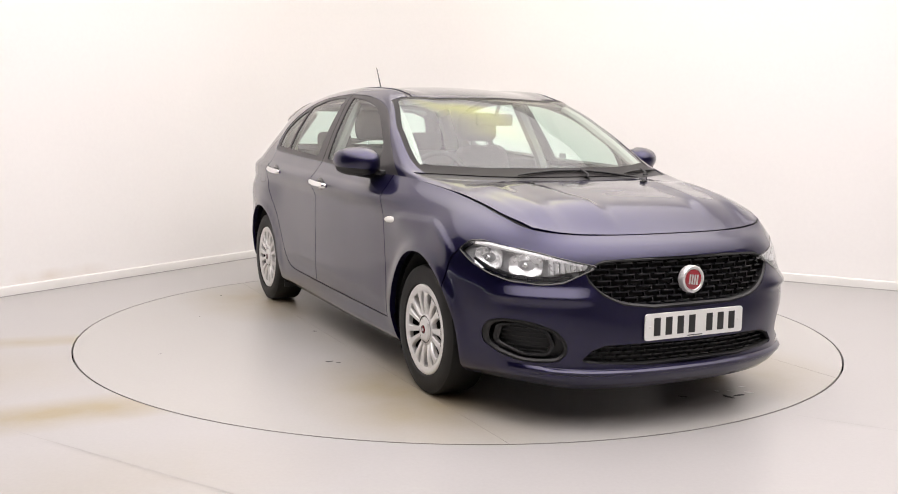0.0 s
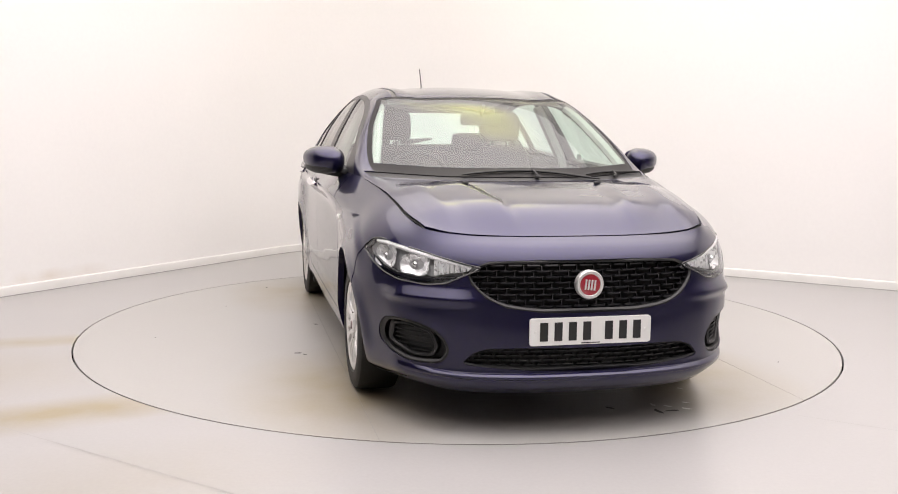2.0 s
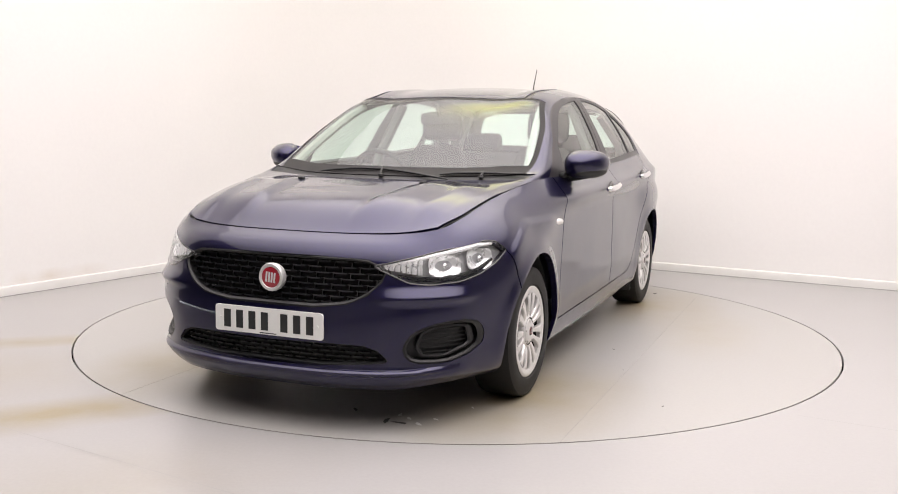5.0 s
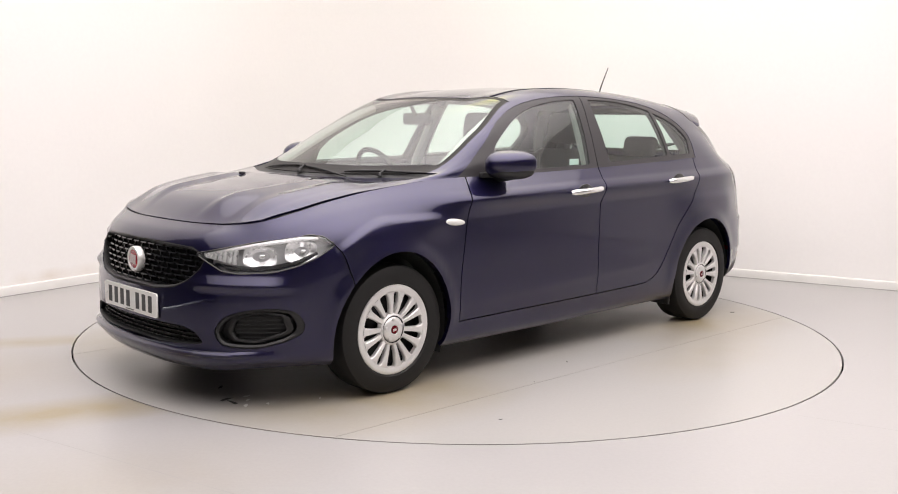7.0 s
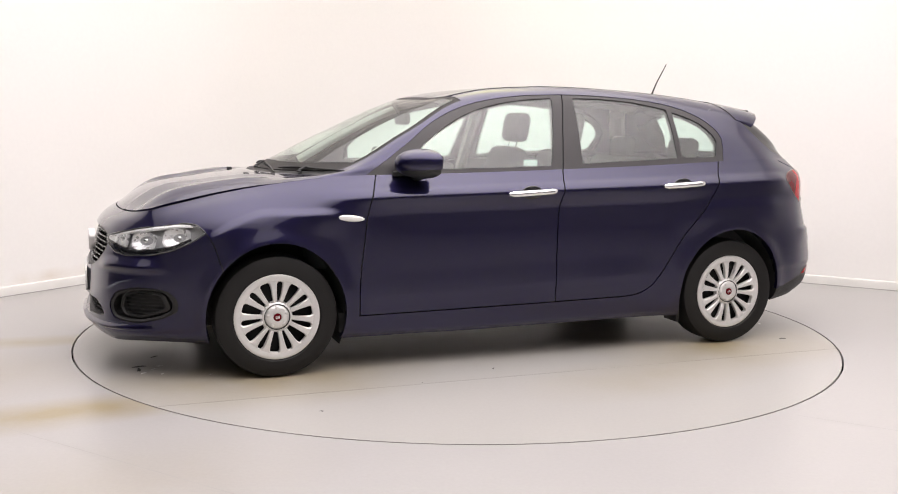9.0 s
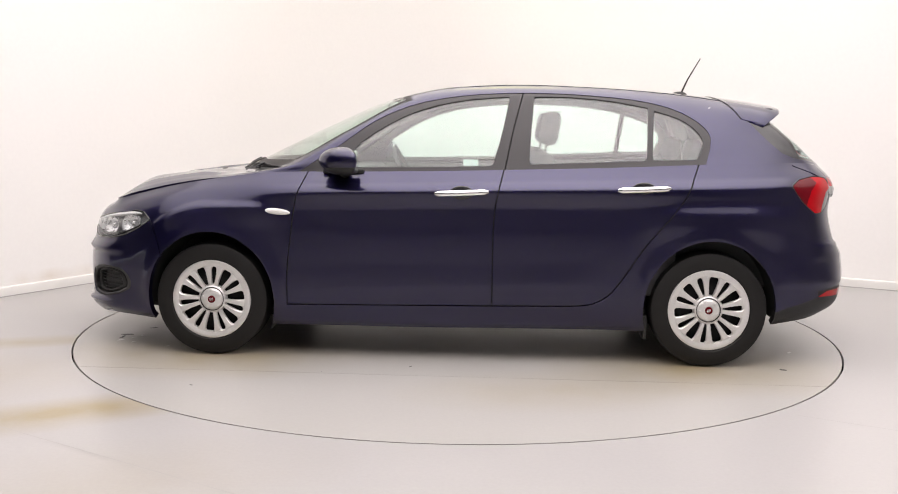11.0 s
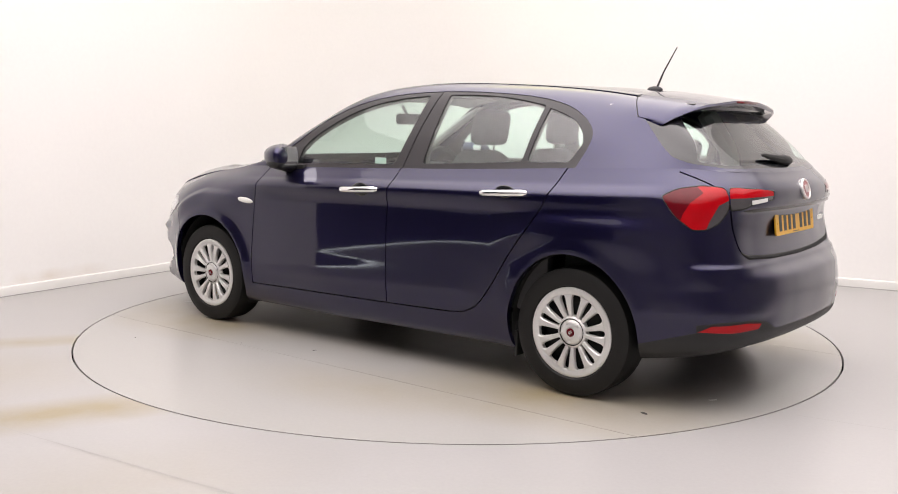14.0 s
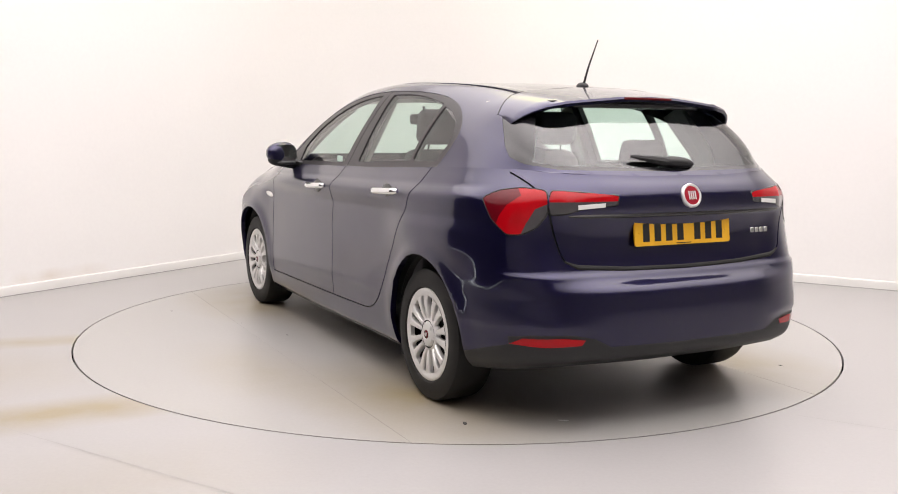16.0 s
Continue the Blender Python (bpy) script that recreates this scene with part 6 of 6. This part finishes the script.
    box(bm, -.10, -.02, q.y - .012, q.y - .010, 1.035, 1.068)
    on_car("window_sticker", bm, LABEL, "small pale paper sticker inside the window")


wheels()
arch_liners()
underbody()
nose()
headlamp_insides()
lamp_seals()
wipers()
washers()
door_mirrors()
handles()
repeaters()
fuel_flap()
antenna()
spoiler()
tail()
cabin()


def floor_marks():
    """Dark scuffs and pale flakes of paint on the turntable."""
    rnd = random.Random(4)
    dark = material("dark_scuff", (0.05, 0.05, 0.05), rough=0.7)
    pale = material("pale_paint_flake", (0.72, 0.72, 0.70), rough=0.5)
    marks = [(.584, -.988, .022, dark), (.54, -1.02, .03, dark), (-.20, -.86, .02, dark), (.025, -1.807, .008, dark), (1.92, .525, .05, dark), (1.85, .536, .03, pale),
             (1.90, .60, .035, pale), (1.83, .27, .03, dark), (1.92, .46, .045, dark), (.63, 1.19, .008, dark), (1.81, .64, .03, pale), (1.82, .48, .03, pale), (1.59, .73, .02, pale),
             (.19, 1.04, .015, dark), (-1.75, .9, .03, dark), (-1.9, .5, .03, pale), (-.9, -1.4, .012, dark), (-1.6, -1.1, .02, dark), (1.2, 1.5, .012, dark)]
    for x, y, size, mat in marks:
        bm = bmesh.new()
        n = 9
        turn = rnd.random() * 3
        ring = []
        for i in range(n):
            a = 2 * math.pi * i / n
            r = size * (.35 + .65 * rnd.random())
            ring.append((x + r * math.cos(a) * math.cos(turn) - .35 * r * math.sin(a) * math.sin(turn), y + r * math.cos(a) * math.sin(turn) + .35 * r * math.sin(a) * math.cos(turn)))
        slab(bm, ring, pose(0, 0, 0.0002), .0012)
        bmesh.ops.recalc_face_normals(bm, faces=bm.faces)
        part("scuff" if mat == dark else "paint_flake", bm, mat, TABLE, "dark scuff mark" if mat == dark else "pale flake of paint", smooth=False)


floor_marks()


# ---- what moves ----
def motions():
    walk(CAR, [(t, pose(0, 0, 0.002, 0, 0, a)) for t, a in TURN])
    walk(TABLE, [(t, pose(0, 0, 0, 0, 0, a)) for t, a in TURN])


motions()
